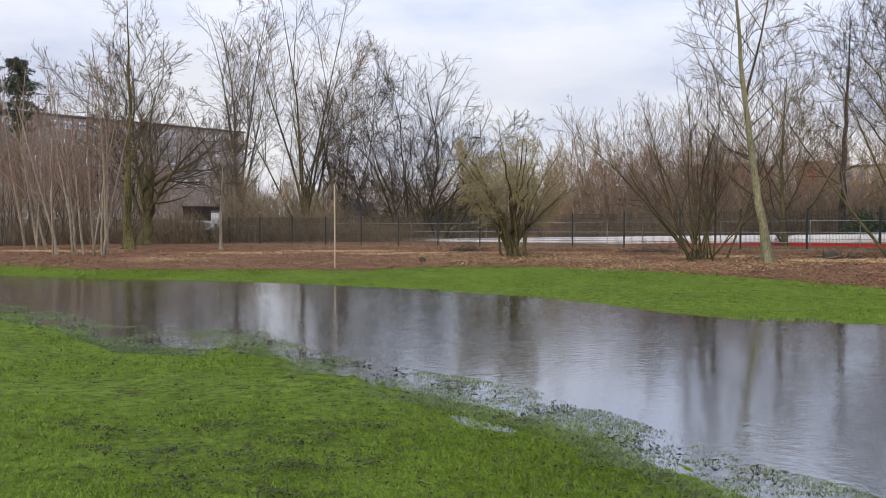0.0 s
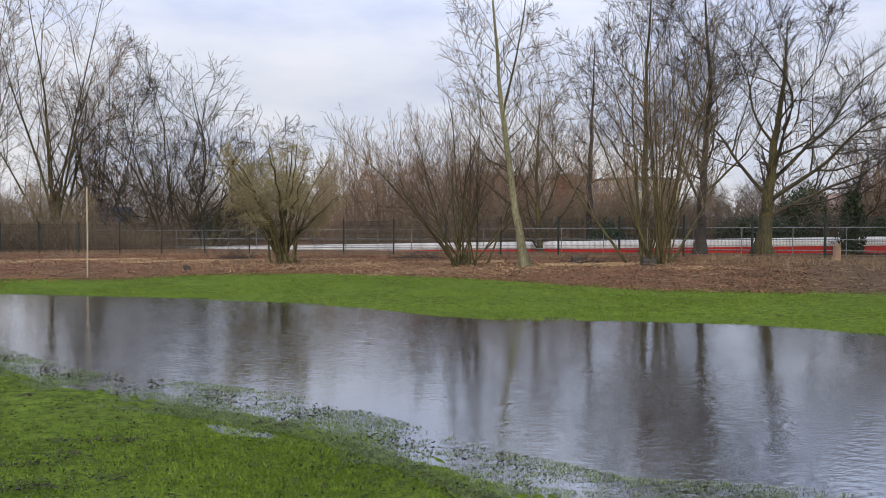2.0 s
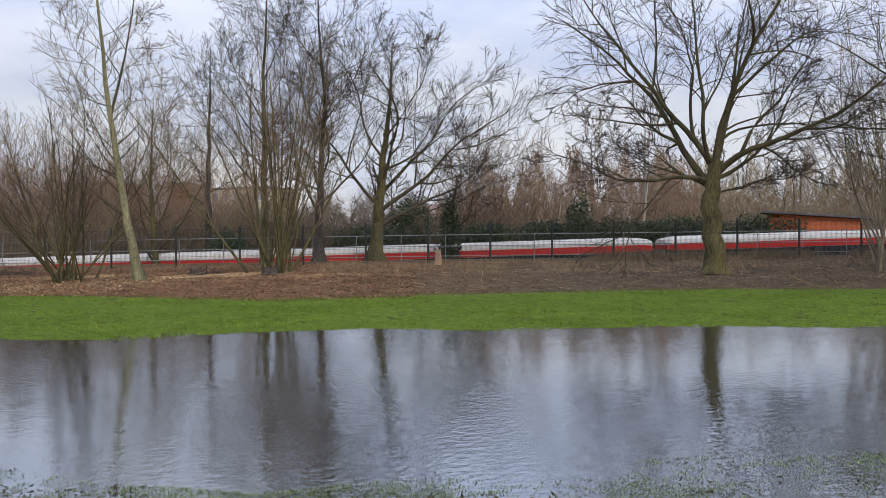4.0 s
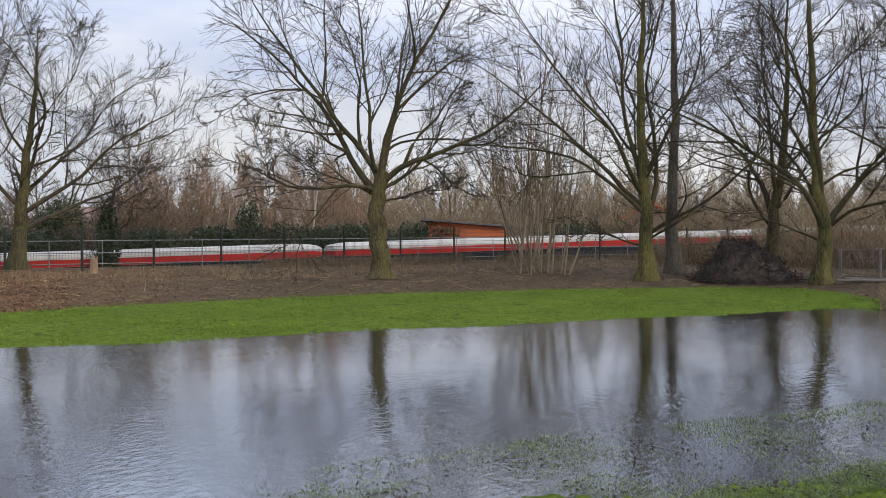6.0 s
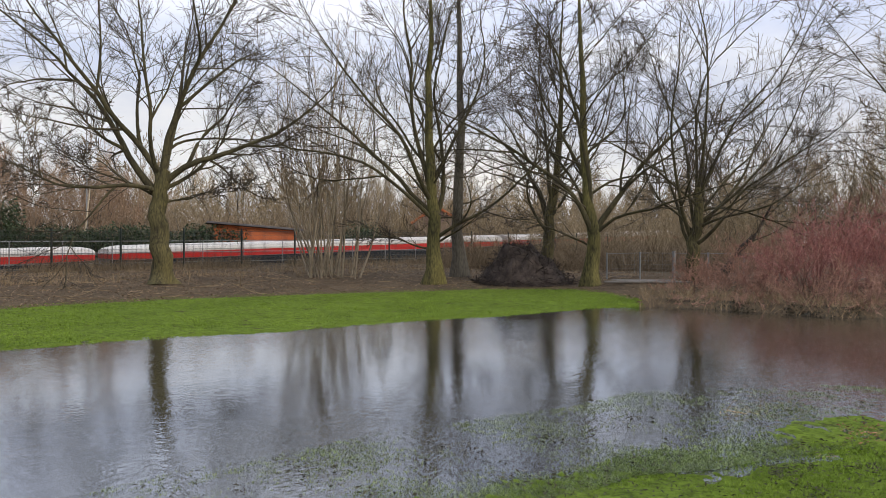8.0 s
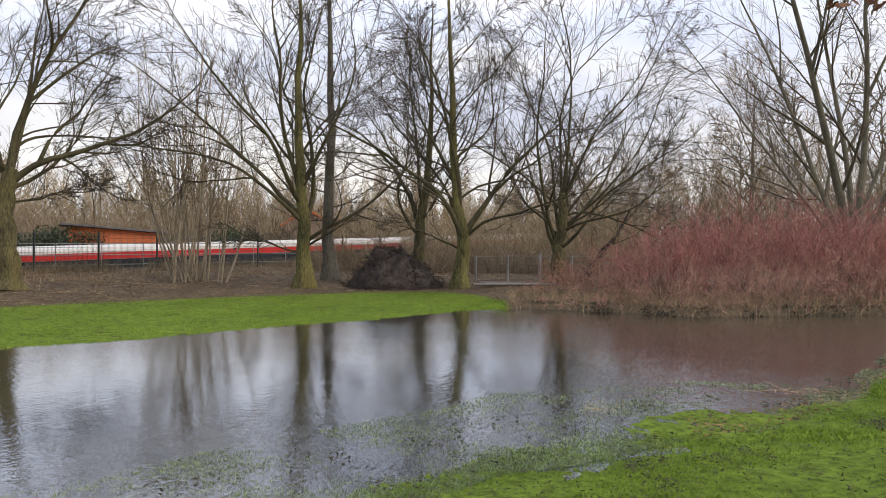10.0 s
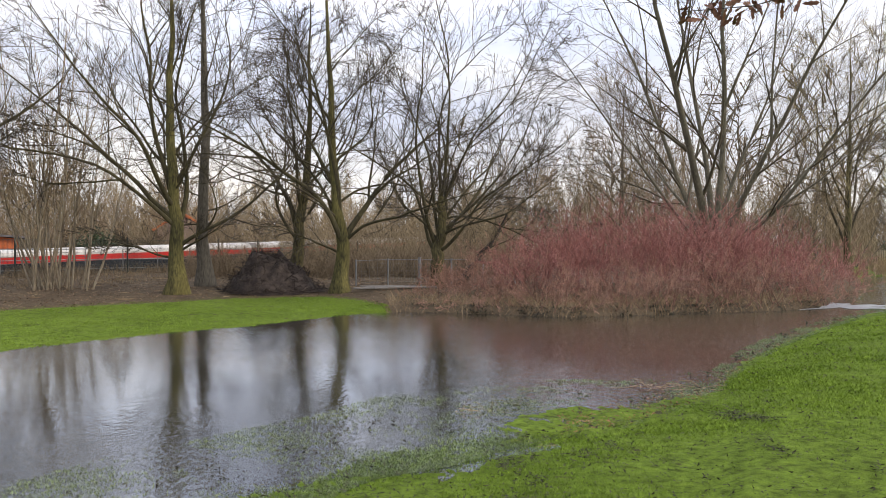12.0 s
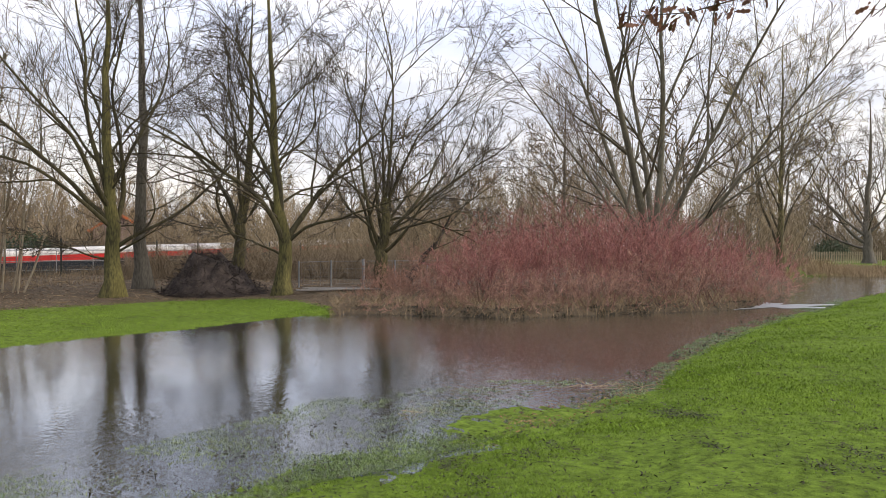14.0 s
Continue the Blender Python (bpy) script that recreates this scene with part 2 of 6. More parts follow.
def water_material():
    m = bpy.data.materials.new("flood_water")
    m.use_nodes = True
    nt = m.node_tree
    b = nt.nodes["Principled BSDF"]
    b.inputs["Roughness"].default_value, b.inputs["IOR"].default_value = 0.07, 1.33
    b.inputs["Specular IOR Level"].default_value = 0.5
    co = nt.nodes.new("ShaderNodeTexCoord")

    def waves(scale, detail, turn, stretch):
        mp = nt.nodes.new("ShaderNodeMapping")
        mp.inputs["Rotation"].default_value = (0, 0, turn)
        mp.inputs["Scale"].default_value = (1, stretch, 1)
        n = nt.nodes.new("ShaderNodeTexNoise")
        n.inputs["Scale"].default_value, n.inputs["Detail"].default_value = scale, detail
        nt.links.new(co.outputs["Object"], mp.inputs["Vector"])
        nt.links.new(mp.outputs[0], n.inputs["Vector"])
        return n.outputs["Fac"]

    calm = nt.nodes.new("ShaderNodeMapRange")   # patches where the wind ruffles the surface
    calm.inputs["From Min"].default_value, calm.inputs["From Max"].default_value = 0.42, 0.62
    calm.inputs["To Min"].default_value, calm.inputs["To Max"].default_value = 0.0, 0.75
    nt.links.new(waves(0.16, 2, 0.5, 1.4), calm.inputs["Value"])
    place = nt.nodes.new("ShaderNodeSeparateXYZ")   # the breeze reaches the open end more than the sheltered one
    nt.links.new(co.outputs["Object"], place.inputs[0])
    open_end = nt.nodes.new("ShaderNodeMapRange")
    open_end.inputs["From Min"].default_value, open_end.inputs["From Max"].default_value = -9.0, 3.0
    open_end.inputs["To Min"].default_value, open_end.inputs["To Max"].default_value = 1.0, 0.34
    nt.links.new(place.outputs[1], open_end.inputs["Value"])
    both = nt.nodes.new("ShaderNodeMath")
    nt.links.new(calm.outputs[0], both.inputs[0])
    nt.links.new(open_end.outputs[0], both.inputs[1])
    mul = nt.nodes.new("ShaderNodeMath")
    mul.operation = "MULTIPLY"
    nt.links.new(both.outputs[0], mul.inputs[0])
    nt.links.new(waves(9.0, 3, 0.6, 1.5), mul.inputs[1])
    b1 = nt.nodes.new("ShaderNodeBump")
    b1.inputs["Strength"].default_value, b1.inputs["Distance"].default_value = 1.0, 0.0055
    nt.links.new(mul.outputs[0], b1.inputs["Height"])
    b2 = nt.nodes.new("ShaderNodeBump")
    b2.inputs["Strength"].default_value, b2.inputs["Distance"].default_value = 1.0, 0.0022
    nt.links.new(waves(1.3, 2, 0.2, 1.6), b2.inputs["Height"])
    nt.links.new(b1.outputs[0], b2.inputs["Normal"])
    nt.links.new(b2.outputs[0], b.inputs["Normal"])
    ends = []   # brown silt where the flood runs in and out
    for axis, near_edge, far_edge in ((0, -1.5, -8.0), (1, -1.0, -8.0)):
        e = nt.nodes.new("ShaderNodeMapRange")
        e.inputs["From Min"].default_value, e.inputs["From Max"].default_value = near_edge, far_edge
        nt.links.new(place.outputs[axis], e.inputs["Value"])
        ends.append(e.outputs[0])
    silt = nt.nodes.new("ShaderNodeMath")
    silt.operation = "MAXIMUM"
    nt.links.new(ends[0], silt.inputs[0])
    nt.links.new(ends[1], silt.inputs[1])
    brown = nt.nodes.new("ShaderNodeMix")
    brown.data_type = "RGBA"
    brown.inputs[6].default_value, brown.inputs[7].default_value = (0.022, 0.019, 0.012, 1), (0.070, 0.055, 0.033, 1)
    nt.links.new(silt.outputs[0], brown.inputs[0])
    nt.links.new(brown.outputs[2], b.inputs["Base Color"])
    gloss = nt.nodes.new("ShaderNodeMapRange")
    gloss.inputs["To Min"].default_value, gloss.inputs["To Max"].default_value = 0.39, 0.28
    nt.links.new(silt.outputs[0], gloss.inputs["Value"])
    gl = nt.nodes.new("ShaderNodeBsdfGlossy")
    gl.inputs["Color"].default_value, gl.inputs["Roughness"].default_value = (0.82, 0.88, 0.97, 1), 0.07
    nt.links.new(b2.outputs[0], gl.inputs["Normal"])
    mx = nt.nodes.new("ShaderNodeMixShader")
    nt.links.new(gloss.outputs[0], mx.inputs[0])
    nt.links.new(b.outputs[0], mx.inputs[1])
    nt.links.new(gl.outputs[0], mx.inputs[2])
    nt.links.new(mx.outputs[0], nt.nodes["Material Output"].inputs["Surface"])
    return m


GROUND, WATER = ground_material(), water_material()


# ---- building helpers ----
def mesh_of(name, verts, faces, mat, smooth=False):
    """A mesh from arrays; faces is an array of equal-sided faces or a list of such arrays."""
    me = bpy.data.meshes.new(name)
    faces = faces if isinstance(faces, list) else [faces]
    verts = np.asarray(verts, np.float32)
    me.vertices.add(len(verts))
    me.vertices.foreach_set("co", verts.ravel())
    loops = np.concatenate([np.asarray(f).ravel() for f in faces]).astype(np.int32)
    sizes = np.concatenate([np.full(len(f), np.asarray(f).shape[1]) for f in faces]).astype(np.int32)
    me.loops.add(len(loops))
    me.loops.foreach_set("vertex_index", loops)
    me.polygons.add(len(sizes))
    me.polygons.foreach_set("loop_start", np.concatenate([[0], np.cumsum(sizes)[:-1]]).astype(np.int32))
    me.update(calc_edges=True)
    if smooth:
        me.polygons.foreach_set("use_smooth", np.ones(len(sizes), bool))
    me.materials.append(mat)
    me.validate()
    return me


def part(name, bm, mat, parent, label="", smooth=False):
    """Links a bmesh (or a ready mesh) as one mesh object under a thing or under a part."""
    if isinstance(bm, bmesh.types.BMesh):
        me = bpy.data.meshes.new(name)
        bm.to_mesh(me)
        bm.free()
        me.materials.append(mat)
        if smooth:
            me.polygons.foreach_set("use_smooth", np.ones(len(me.polygons), bool))
    else:
        me = bm
    ob = new(name, me)
    ob.parent = parent
    if label:
        ob["label"] = label
    return ob


def thing(name, label, category, place=(0, 0, 0), turn=0.0, group="", kind=""):
    ob = new(name)
    ob.empty_display_size = 0.2
    ob.matrix_basis = pose(*place, 0, 0, turn)
    return tagged(ob, label, category, group, kind)


def box(bm, size, at=(0, 0, 0), bevel=0.0, m=None):
    r = bmesh.ops.create_cube(bm, size=1, matrix=(m or Matrix()) @ Matrix.Translation(at) @ Matrix.Diagonal((*size, 1)))
    if bevel:
        edges = list({e for v in r["verts"] for e in v.link_edges})
        bmesh.ops.bevel(bm, geom=edges, offset=bevel, segments=2, affect="EDGES", profile=0.5)
    return bm


def at(az, r):
    """A place on the plan from a bearing (clockwise from +y) and a distance."""
    return r * math.sin(radians(az)), r * math.cos(radians(az))


def tubes(P, R, sides):
    """Tapered tubes for B lines of n points: verts and faces. P is (B, n, 3), R is (B, n)."""
    B, n, _ = P.shape
    d = np.gradient(P, axis=1)
    d /= np.linalg.norm(d, axis=2, keepdims=True) + 1e-9
    ref = np.where(np.abs(d[:, :, 2:3]) > 0.8, np.array([1.0, 0, 0]), np.array([0, 0, 1.0]))
    u = np.cross(d, ref)
    u /= np.linalg.norm(u, axis=2, keepdims=True) + 1e-9
    v = np.cross(d, u)
    a = np.arange(sides) * 2 * np.pi / sides
    ring = u[:, :, None] * np.cos(a)[None, None, :, None] + v[:, :, None] * np.sin(a)[None, None, :, None]
    V = (P[:, :, None] + ring * R[:, :, None, None]).reshape(-1, 3)
    i = (np.arange(B)[:, None, None] * n + np.arange(n - 1)[None, :, None]) * sides
    s = np.arange(sides)[None, None, :]
    t = (s + 1) % sides
    F = np.stack(np.broadcast_arrays(i + s, i + t, i + sides + t, i + sides + s), -1).reshape(-1, 4)
    return V, F


def merge(chunks):
    verts, faces, k = [], [], 0
    for V, F in chunks:
        verts.append(V)
        faces.append(F + k)
        k += len(V)
    return np.concatenate(verts), np.concatenate(faces)


def unit(v):
    return v / (np.linalg.norm(v, axis=-1, keepdims=True) + 1e-9)


def sprout(rng, P, R, k, t0, t1, spread, length, thick, n, lift=0.1, wob=0.12, taper=0.7, keep=1.0):
    """k side branches on each of the lines P: lines of n points that leave at an angle and bend upwards (lift)."""
    B, m, _ = P.shape
    span = np.linalg.norm(np.diff(P, axis=1), axis=2).sum(1)
    f = t0 + (t1 - t0) * (np.arange(k)[None] + rng.random((B, k))) / k
    q = f * (m - 1)
    i = np.clip(q.astype(int), 0, m - 2)
    w = (q - i)[..., None]
    b = np.arange(B)[:, None]
    start = P[b, i] * (1 - w) + P[b, i + 1] * w
    rad = R[b, i] * (1 - w[..., 0]) + R[b, i + 1] * w[..., 0]
    d = unit(P[b, i + 1] - P[b, i])
    side = unit(np.cross(d, rng.normal(size=(B, k, 3))))
    ang = np.radians(spread) * (0.7 + 0.6 * rng.random((B, k, 1)))
    d = unit(d * np.cos(ang) + side * np.sin(ang))
    L = length * span[:, None] * (1.15 - 0.75 * f) * (0.6 + 0.8 * rng.random((B, k)))
    pick = rng.random((B, k)) < keep
    start, d, L, rad = start[pick], d[pick], L[pick], rad[pick]
    return bend(rng, start, d, L, rad * thick, n, lift, wob, taper)


def bend(rng, start, d, L, rad, n, lift, wob, taper):
    """Lines that wander with a slowly changing curve; lift (one number, or one for each line) bends them upwards."""
    pts = [start]
    step = (L / (n - 1))[:, None]
    rise = np.array([0, 0, 1.0])[None] * np.reshape(np.broadcast_to(lift, len(d)), (-1, 1))
    curl = rng.normal(size=d.shape) * wob * 0.4
    for j in range(n - 1):
        curl = 0.35 * curl + rng.normal(size=d.shape) * wob * 0.8
        d = unit(d + curl + rise)
        pts.append(pts[-1] + d * step)
    return np.stack(pts, 1), rad[:, None] * (1 - taper * np.linspace(0, 1, n) ** 0.75)[None]


# ---- the plan: shores of the flooded hollow, bank, fence and cutting, by bearing from the lawn ----
FAR = np.array([(-60, 22), (-28.4, 26.6), (-23.6, 24.4), (-11, 21.3), (-5.7, 19.9), (4.6, 17.7), (15.3, 15.1), (19.6, 14.4), (30, 14.75), (38, 14.9), (45, 14.4), (52.6, 15), (60, 15.7),
                (68, 16.3), (75.7, 17.8), (83.3, 19.5), (89.6, 22.2), (93.7, 23.3), (104.7, 21.5), (110.5, 22.7), (117.9, 25), (120.7, 26.6), (122, 32), (124, 58), (130, 62), (136, 60)])
NEAR = np.array([(-60, 22), (-28.5, 15.9), (-25.3, 13.7), (-22, 11.5), (-17.4, 10.9), (-13, 10.8), (-10.4, 9.4), (-7.3, 8.4), (-3.3, 7.9), (4.6, 7), (12.4, 5.9), (19.7, 5), (30, 4.3), (50, 4.2), (70, 4.8),
                 (80, 5.4), (87, 6), (91.3, 6.7), (96.8, 7.1), (102.7, 8), (108.6, 8.7), (114.2, 10.5), (116.1, 13.2), (119.7, 18), (124.8, 26.5), (128.5, 38), (136, 60)])
SHALLOW = np.array([(-60, 1.0), (-20, 1.12), (0, 1.1), (20, 1.14), (54, 1.35), (60, 1.38), (75, 1.42), (89, 1.38), (97, 1.38), (105, 1.28), (112, 1.16), (120, 1.04), (136, 1.0)])
LAWN = np.array([(-60, 27), (-28.4, 28.9), (-23.6, 25.5), (-16.7, 24.4), (-5.7, 23.4), (-1.3, 25), (6.5, 25.4), (14.2, 24), (19.6, 22.6), (24.7, 21), (30, 19.9), (38, 20.3), (48.9, 21.6), (60, 23.6),
                 (67, 24.6), (72, 25.6), (78, 26.6), (82, 27.8), (88, 28.2), (90.5, 26), (92, 23.6), (94, 20.0), (104.7, 18.3), (117.9, 21.8), (121, 23.6), (122.5, 32), (124, 58), (127, 66), (136, 66)])
POSTS = 37


def knots(table, az):
    return np.interp(az, table[:, 0], table[:, 1])


def fence_line():
    """Posts every 2.5 m along a gentle bend."""
    k = np.arange(POSTS)
    u = (k - 15) / 15
    h = np.radians(126.98 + 7.75 * u - 1.69 * u * u)
    dx, dy = 2.5 * np.sin(h), 2.5 * np.cos(h)
    x = np.concatenate([[0], np.cumsum((dx[1:] + dx[:-1]) / 2)])
    y = np.concatenate([[0], np.cumsum((dy[1:] + dy[:-1]) / 2)])
    px, py = at(36.48, 33.12)
    return x - x[20] + px, y - y[20] + py


FX, FY = fence_line()
FAZ, FR = np.degrees(np.arctan2(FX, FY)), np.hypot(FX, FY)
BACK = (math.sin(radians(42)), math.cos(radians(42)))   # normal of the railway, away from the lawn
TRACK = 42.0                             # its distance from the lawn


def fence_range(az):
    lim = np.clip(az, FAZ[0], FAZ[-1])
    r = np.interp(lim, FAZ, FR)
    return np.where(az > FAZ[-1], FR[-1] + (az - FAZ[-1]) * 0.2, r)


def fence_height(az):
    return np.interp(az, [-30, -20, -5, 10, 24, 40, 53, 65, 75, 95], [-0.1, -0.02, 0.1, 0.28, 0.42, 0.54, 0.6, 0.66, 0.7, 0.6])


def height(x, y):
    """The ground's height: hollow, bank, verge, railway cutting and the country behind it."""
    x, y = np.asarray(x, float), np.asarray(y, float)
    az, r = np.degrees(np.arctan2(x, y)), np.hypot(x, y)
    a = np.clip(az, -60, 136)
    out = (az < -60) | (az > 136)
    n, f, l = knots(NEAR, a), knots(FAR, a), knots(LAWN, a)
    l = np.maximum(l, f + 0.3)
    s = n * knots(SHALLOW, a)
    fr, fz = fence_range(a), fence_height(a)
    z = np.where(r < n, 0.001 + np.minimum((n - r) * 0.026, 0.034) + np.clip((n - r - 1.6) * 0.02, 0, 0.12), 0)
    z = np.where((r >= n) & (r < s), 0.002 - 0.04 * (r - n) / np.maximum(s - n, 1e-6), z)
    deep = -0.038 - 0.09 * np.minimum(np.maximum(r - s, 0), 2.5)
    rise = -0.10 * np.minimum(np.maximum(f - r, 0), 3)
    z = np.where((r >= s) & (r < f), np.maximum(deep, rise), z)
    up = np.interp((r - f) / np.maximum(l - f, 0.5), [0, 1], [0.0, 0.15])
    z = np.where((r >= f) & (r < l), up, z)
    top = 0.15 + (0.36 - 0.15) * np.clip((r - l) / 4, 0, 1)
    w = np.clip((r - l - 4) / np.maximum(fr - l - 4, 1), 0, 1)
    z = np.where(r >= l, top * (1 - w) + fz * w, z)
    d = x * BACK[0] + y * BACK[1]
    cut = np.clip((4.6 - np.abs(d - TRACK)) / 2.6, 0, 1)
    inside = (a > -55) & (a < 112) & ~out
    z = np.where(inside & (r > fr + 1), z + np.clip((d - TRACK - 6) / 30, 0, 1) * 0.8 - cut * 3.0, z)
    return np.where(out, np.where(r > 0, 0.16, 0.16), z)


def spot(az, r):
    x, y = at(az, r)
    return x, y, float(height(x, y))


def ground():
    az = np.concatenate([np.arange(-180, -62, 4.0), np.arange(-62, -31, 1.0), np.arange(-31, 131, 0.5), np.arange(131, 140, 1.0), np.arange(140, 180, 4.0)])
    r = np.concatenate([[0.01], np.geomspace(1.2, 70, 250), np.geomspace(73, 3500, 40)])
    A, Rr = np.meshgrid(az, r, indexing="ij")
    X, Y = Rr * np.sin(np.radians(A)), Rr * np.cos(np.radians(A))
    Z = height(X, Y)
    rough = np.random.default_rng(5)
    bumps = sum(np.sin(X * k * math.cos(p) + Y * k * math.sin(p) + q) / (1 + 0.16 * k) for k, p, q in zip((0.9, 1.4, 1.9, 2.6, 3.4, 4.6, 6.1, 8.3, 11.0, 14.5, 19.0, 25.0), rough.random(12) * 6.3, rough.random(12) * 6.3))
    Z += (0.004 + 0.004 * np.exp(-((Rr - knots(NEAR, np.clip(A, -60, 136))) / 1.2) ** 2)) * bumps * np.where(Rr < 60, 1, 0) * np.where(Z < -0.08, 0, 1)
    fringe = np.exp(-((Rr / knots(NEAR, np.clip(A, -60, 136)) - 1.04) / 0.10) ** 2) + 0.5 * np.exp(-((Rr - knots(FAR, np.clip(A, -60, 136))) / 0.5) ** 2)
    Z += rough.normal(size=Z.shape) * 0.008 * fringe
    Aw = np.clip(A, -60, 136)
    l, f = knots(LAWN, Aw), knots(FAR, Aw)
    inner = (A > -62) & (A < 136)
    soil = np.where(inner, 1 / (1 + np.exp(-(Rr - l) / 0.35)), 0)
    soil = np.where((Aw > 122.5) & (Rr > l + 6), 0.0, soil)
    dull = np.clip((Aw - 34) / 16, 0, 1)
    mud = np.where(inner & (Rr > knots(NEAR, Aw)) & (Rr < f), np.clip(-Z / 0.12, 0, 1), 0)
    V = np.stack([X, Y, Z], -1).reshape(-1, 3)
    na, nr = len(az), len(r)
    i = np.arange(na)[:, None] * nr + np.arange(nr - 1)[None]
    j = ((np.arange(na) + 1) % na)[:, None] * nr + np.arange(nr - 1)[None]
    me = mesh_of("ground", V, np.stack([i, i + 1, j + 1, j], -1).reshape(-1, 4)[:, ::-1], GROUND, True)
    ca = me.color_attributes.new("zone", "FLOAT_COLOR", "POINT")
    ca.data.foreach_set("color", np.stack([soil, dull, mud, np.ones_like(mud)], -1).reshape(-1, 4).astype(np.float32).ravel())
    return tagged(new("ground", me), "green lawn, leaf-strewn bank and flat country behind", "ground", kind="structure")


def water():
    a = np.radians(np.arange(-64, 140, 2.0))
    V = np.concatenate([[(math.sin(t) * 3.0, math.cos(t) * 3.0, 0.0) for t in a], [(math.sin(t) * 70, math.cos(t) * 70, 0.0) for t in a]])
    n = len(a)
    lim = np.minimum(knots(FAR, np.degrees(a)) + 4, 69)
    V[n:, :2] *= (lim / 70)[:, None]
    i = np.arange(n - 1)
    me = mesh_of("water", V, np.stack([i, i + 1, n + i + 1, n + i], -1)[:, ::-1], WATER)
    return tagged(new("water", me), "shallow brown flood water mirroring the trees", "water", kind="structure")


ground()
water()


# ---- trees ----
def tree_parts(rng, trunk, r0, limbs, k2=10, k3=7, k4=6, spread=(44, 38, 32), size=(0.50, 0.48, 0.60), lift=(0.05, 0.05, 0.03), thin=0.0039, wob=0.085, taper=0.97, long=1.1, limb_bark=None, far=False, bare=0.16, forks=0, fork=(34, 0.62)):
    """Lines of a bare tree in its own space (x right, y away, z up). trunk: (x, y, z) points; limbs: (where on the trunk 0-1, lean to the right, lean away, length, thickness, and maybe a lift of its own)."""
    T = np.array(trunk, float)
    q = np.linspace(0, 1, 14)
    T = np.stack([np.interp(q, np.linspace(0, 1, len(T)), T[:, i]) for i in range(3)], -1)
    T = np.stack([np.convolve(np.pad(T[:, i], 1, mode="edge"), [0.25, 0.5, 0.25], "valid") for i in range(3)], -1)
    T[0] = trunk[0]
    T[1:-1, :2] += rng.normal(size=(12, 2)) * r0 * 0.16
    TR = r0 * (1 - taper * q ** 1.15)
    TR[0] *= 1.5
    TR[1] *= 1.08
    start, d, L, rad, rise = [], [], [], [], []
    for f, right, away, length, th, *own in limbs:
        i = min(int(f * 13), 12)
        w = f * 13 - i
        start.append(T[i] * (1 - w) + T[i + 1] * w)
        d.append((math.sin(radians(right)), math.sin(radians(away)), max(0.05, math.cos(radians(right)) * math.cos(radians(away)))))
        L.append(length * long)
        rad.append(np.interp(f, q, TR) * th)
        rise.append(own[0] if own else lift[0] * 0.6)
    P1, R1 = bend(rng, np.array(start), unit(np.array(d)), np.array(L), np.array(rad) * 0.84, 8 if far else 16, np.array(rise), wob * (1.2 if far else 0.9), 0.93)
    if forks:   # limbs part again into lesser limbs
        Pf, Rf = sprout(rng, P1, R1, forks, 0.14, 0.8, fork[0], fork[1], 0.72, P1.shape[1], float(np.mean(rise)), wob * 0.9, 0.92)
        P1, R1 = np.concatenate([P1, Pf]), np.concatenate([R1, Rf])
    P2, R2 = sprout(rng, P1, R1, k2, bare, 0.99, spread[0], size[0], 0.55, 6 if far else 9, lift[1], wob * 0.9, 0.85)
    if taper > 0.5:
        Pt, Rt = sprout(rng, T[None, 4:], TR[None, 4:], k2 + 6, 0.0, 0.98, spread[0] + 8, 0.22, 0.3, 6 if far else 9, lift[1], wob * 0.9, 0.85)
        P2, R2 = np.concatenate([P2, Pt]), np.concatenate([R2, Rt])
    P3, R3 = sprout(rng, P2, R2, k3, 0.16, 1.0, spread[1], size[1], 0.55, 3 if far else 4, lift[2], wob * 0.8, 0.75)
    P3b, R3b = sprout(rng, P1, R1, 4 if far else 10, 0.35, 1.0, spread[1], 0.16, 0.25, 3 if far else 4, lift[2], wob * 0.8, 0.75)
    P3, R3 = np.concatenate([P3, P3b]), np.concatenate([R3, R3b])
    P4, R4 = sprout(rng, P3, R3, k4, 0.12, 1.0, spread[2], size[2], 0.6, 2, lift[2], wob * 0.5, 0.5)
    np.maximum(R2, thin * 2.4, out=R2)
    np.maximum(R3, thin * 1.5, out=R3)
    np.maximum(R4, thin * 0.85, out=R4)
    return T, TR, (P1, R1), (P2, R2), (P3, R3), (P4, R4)


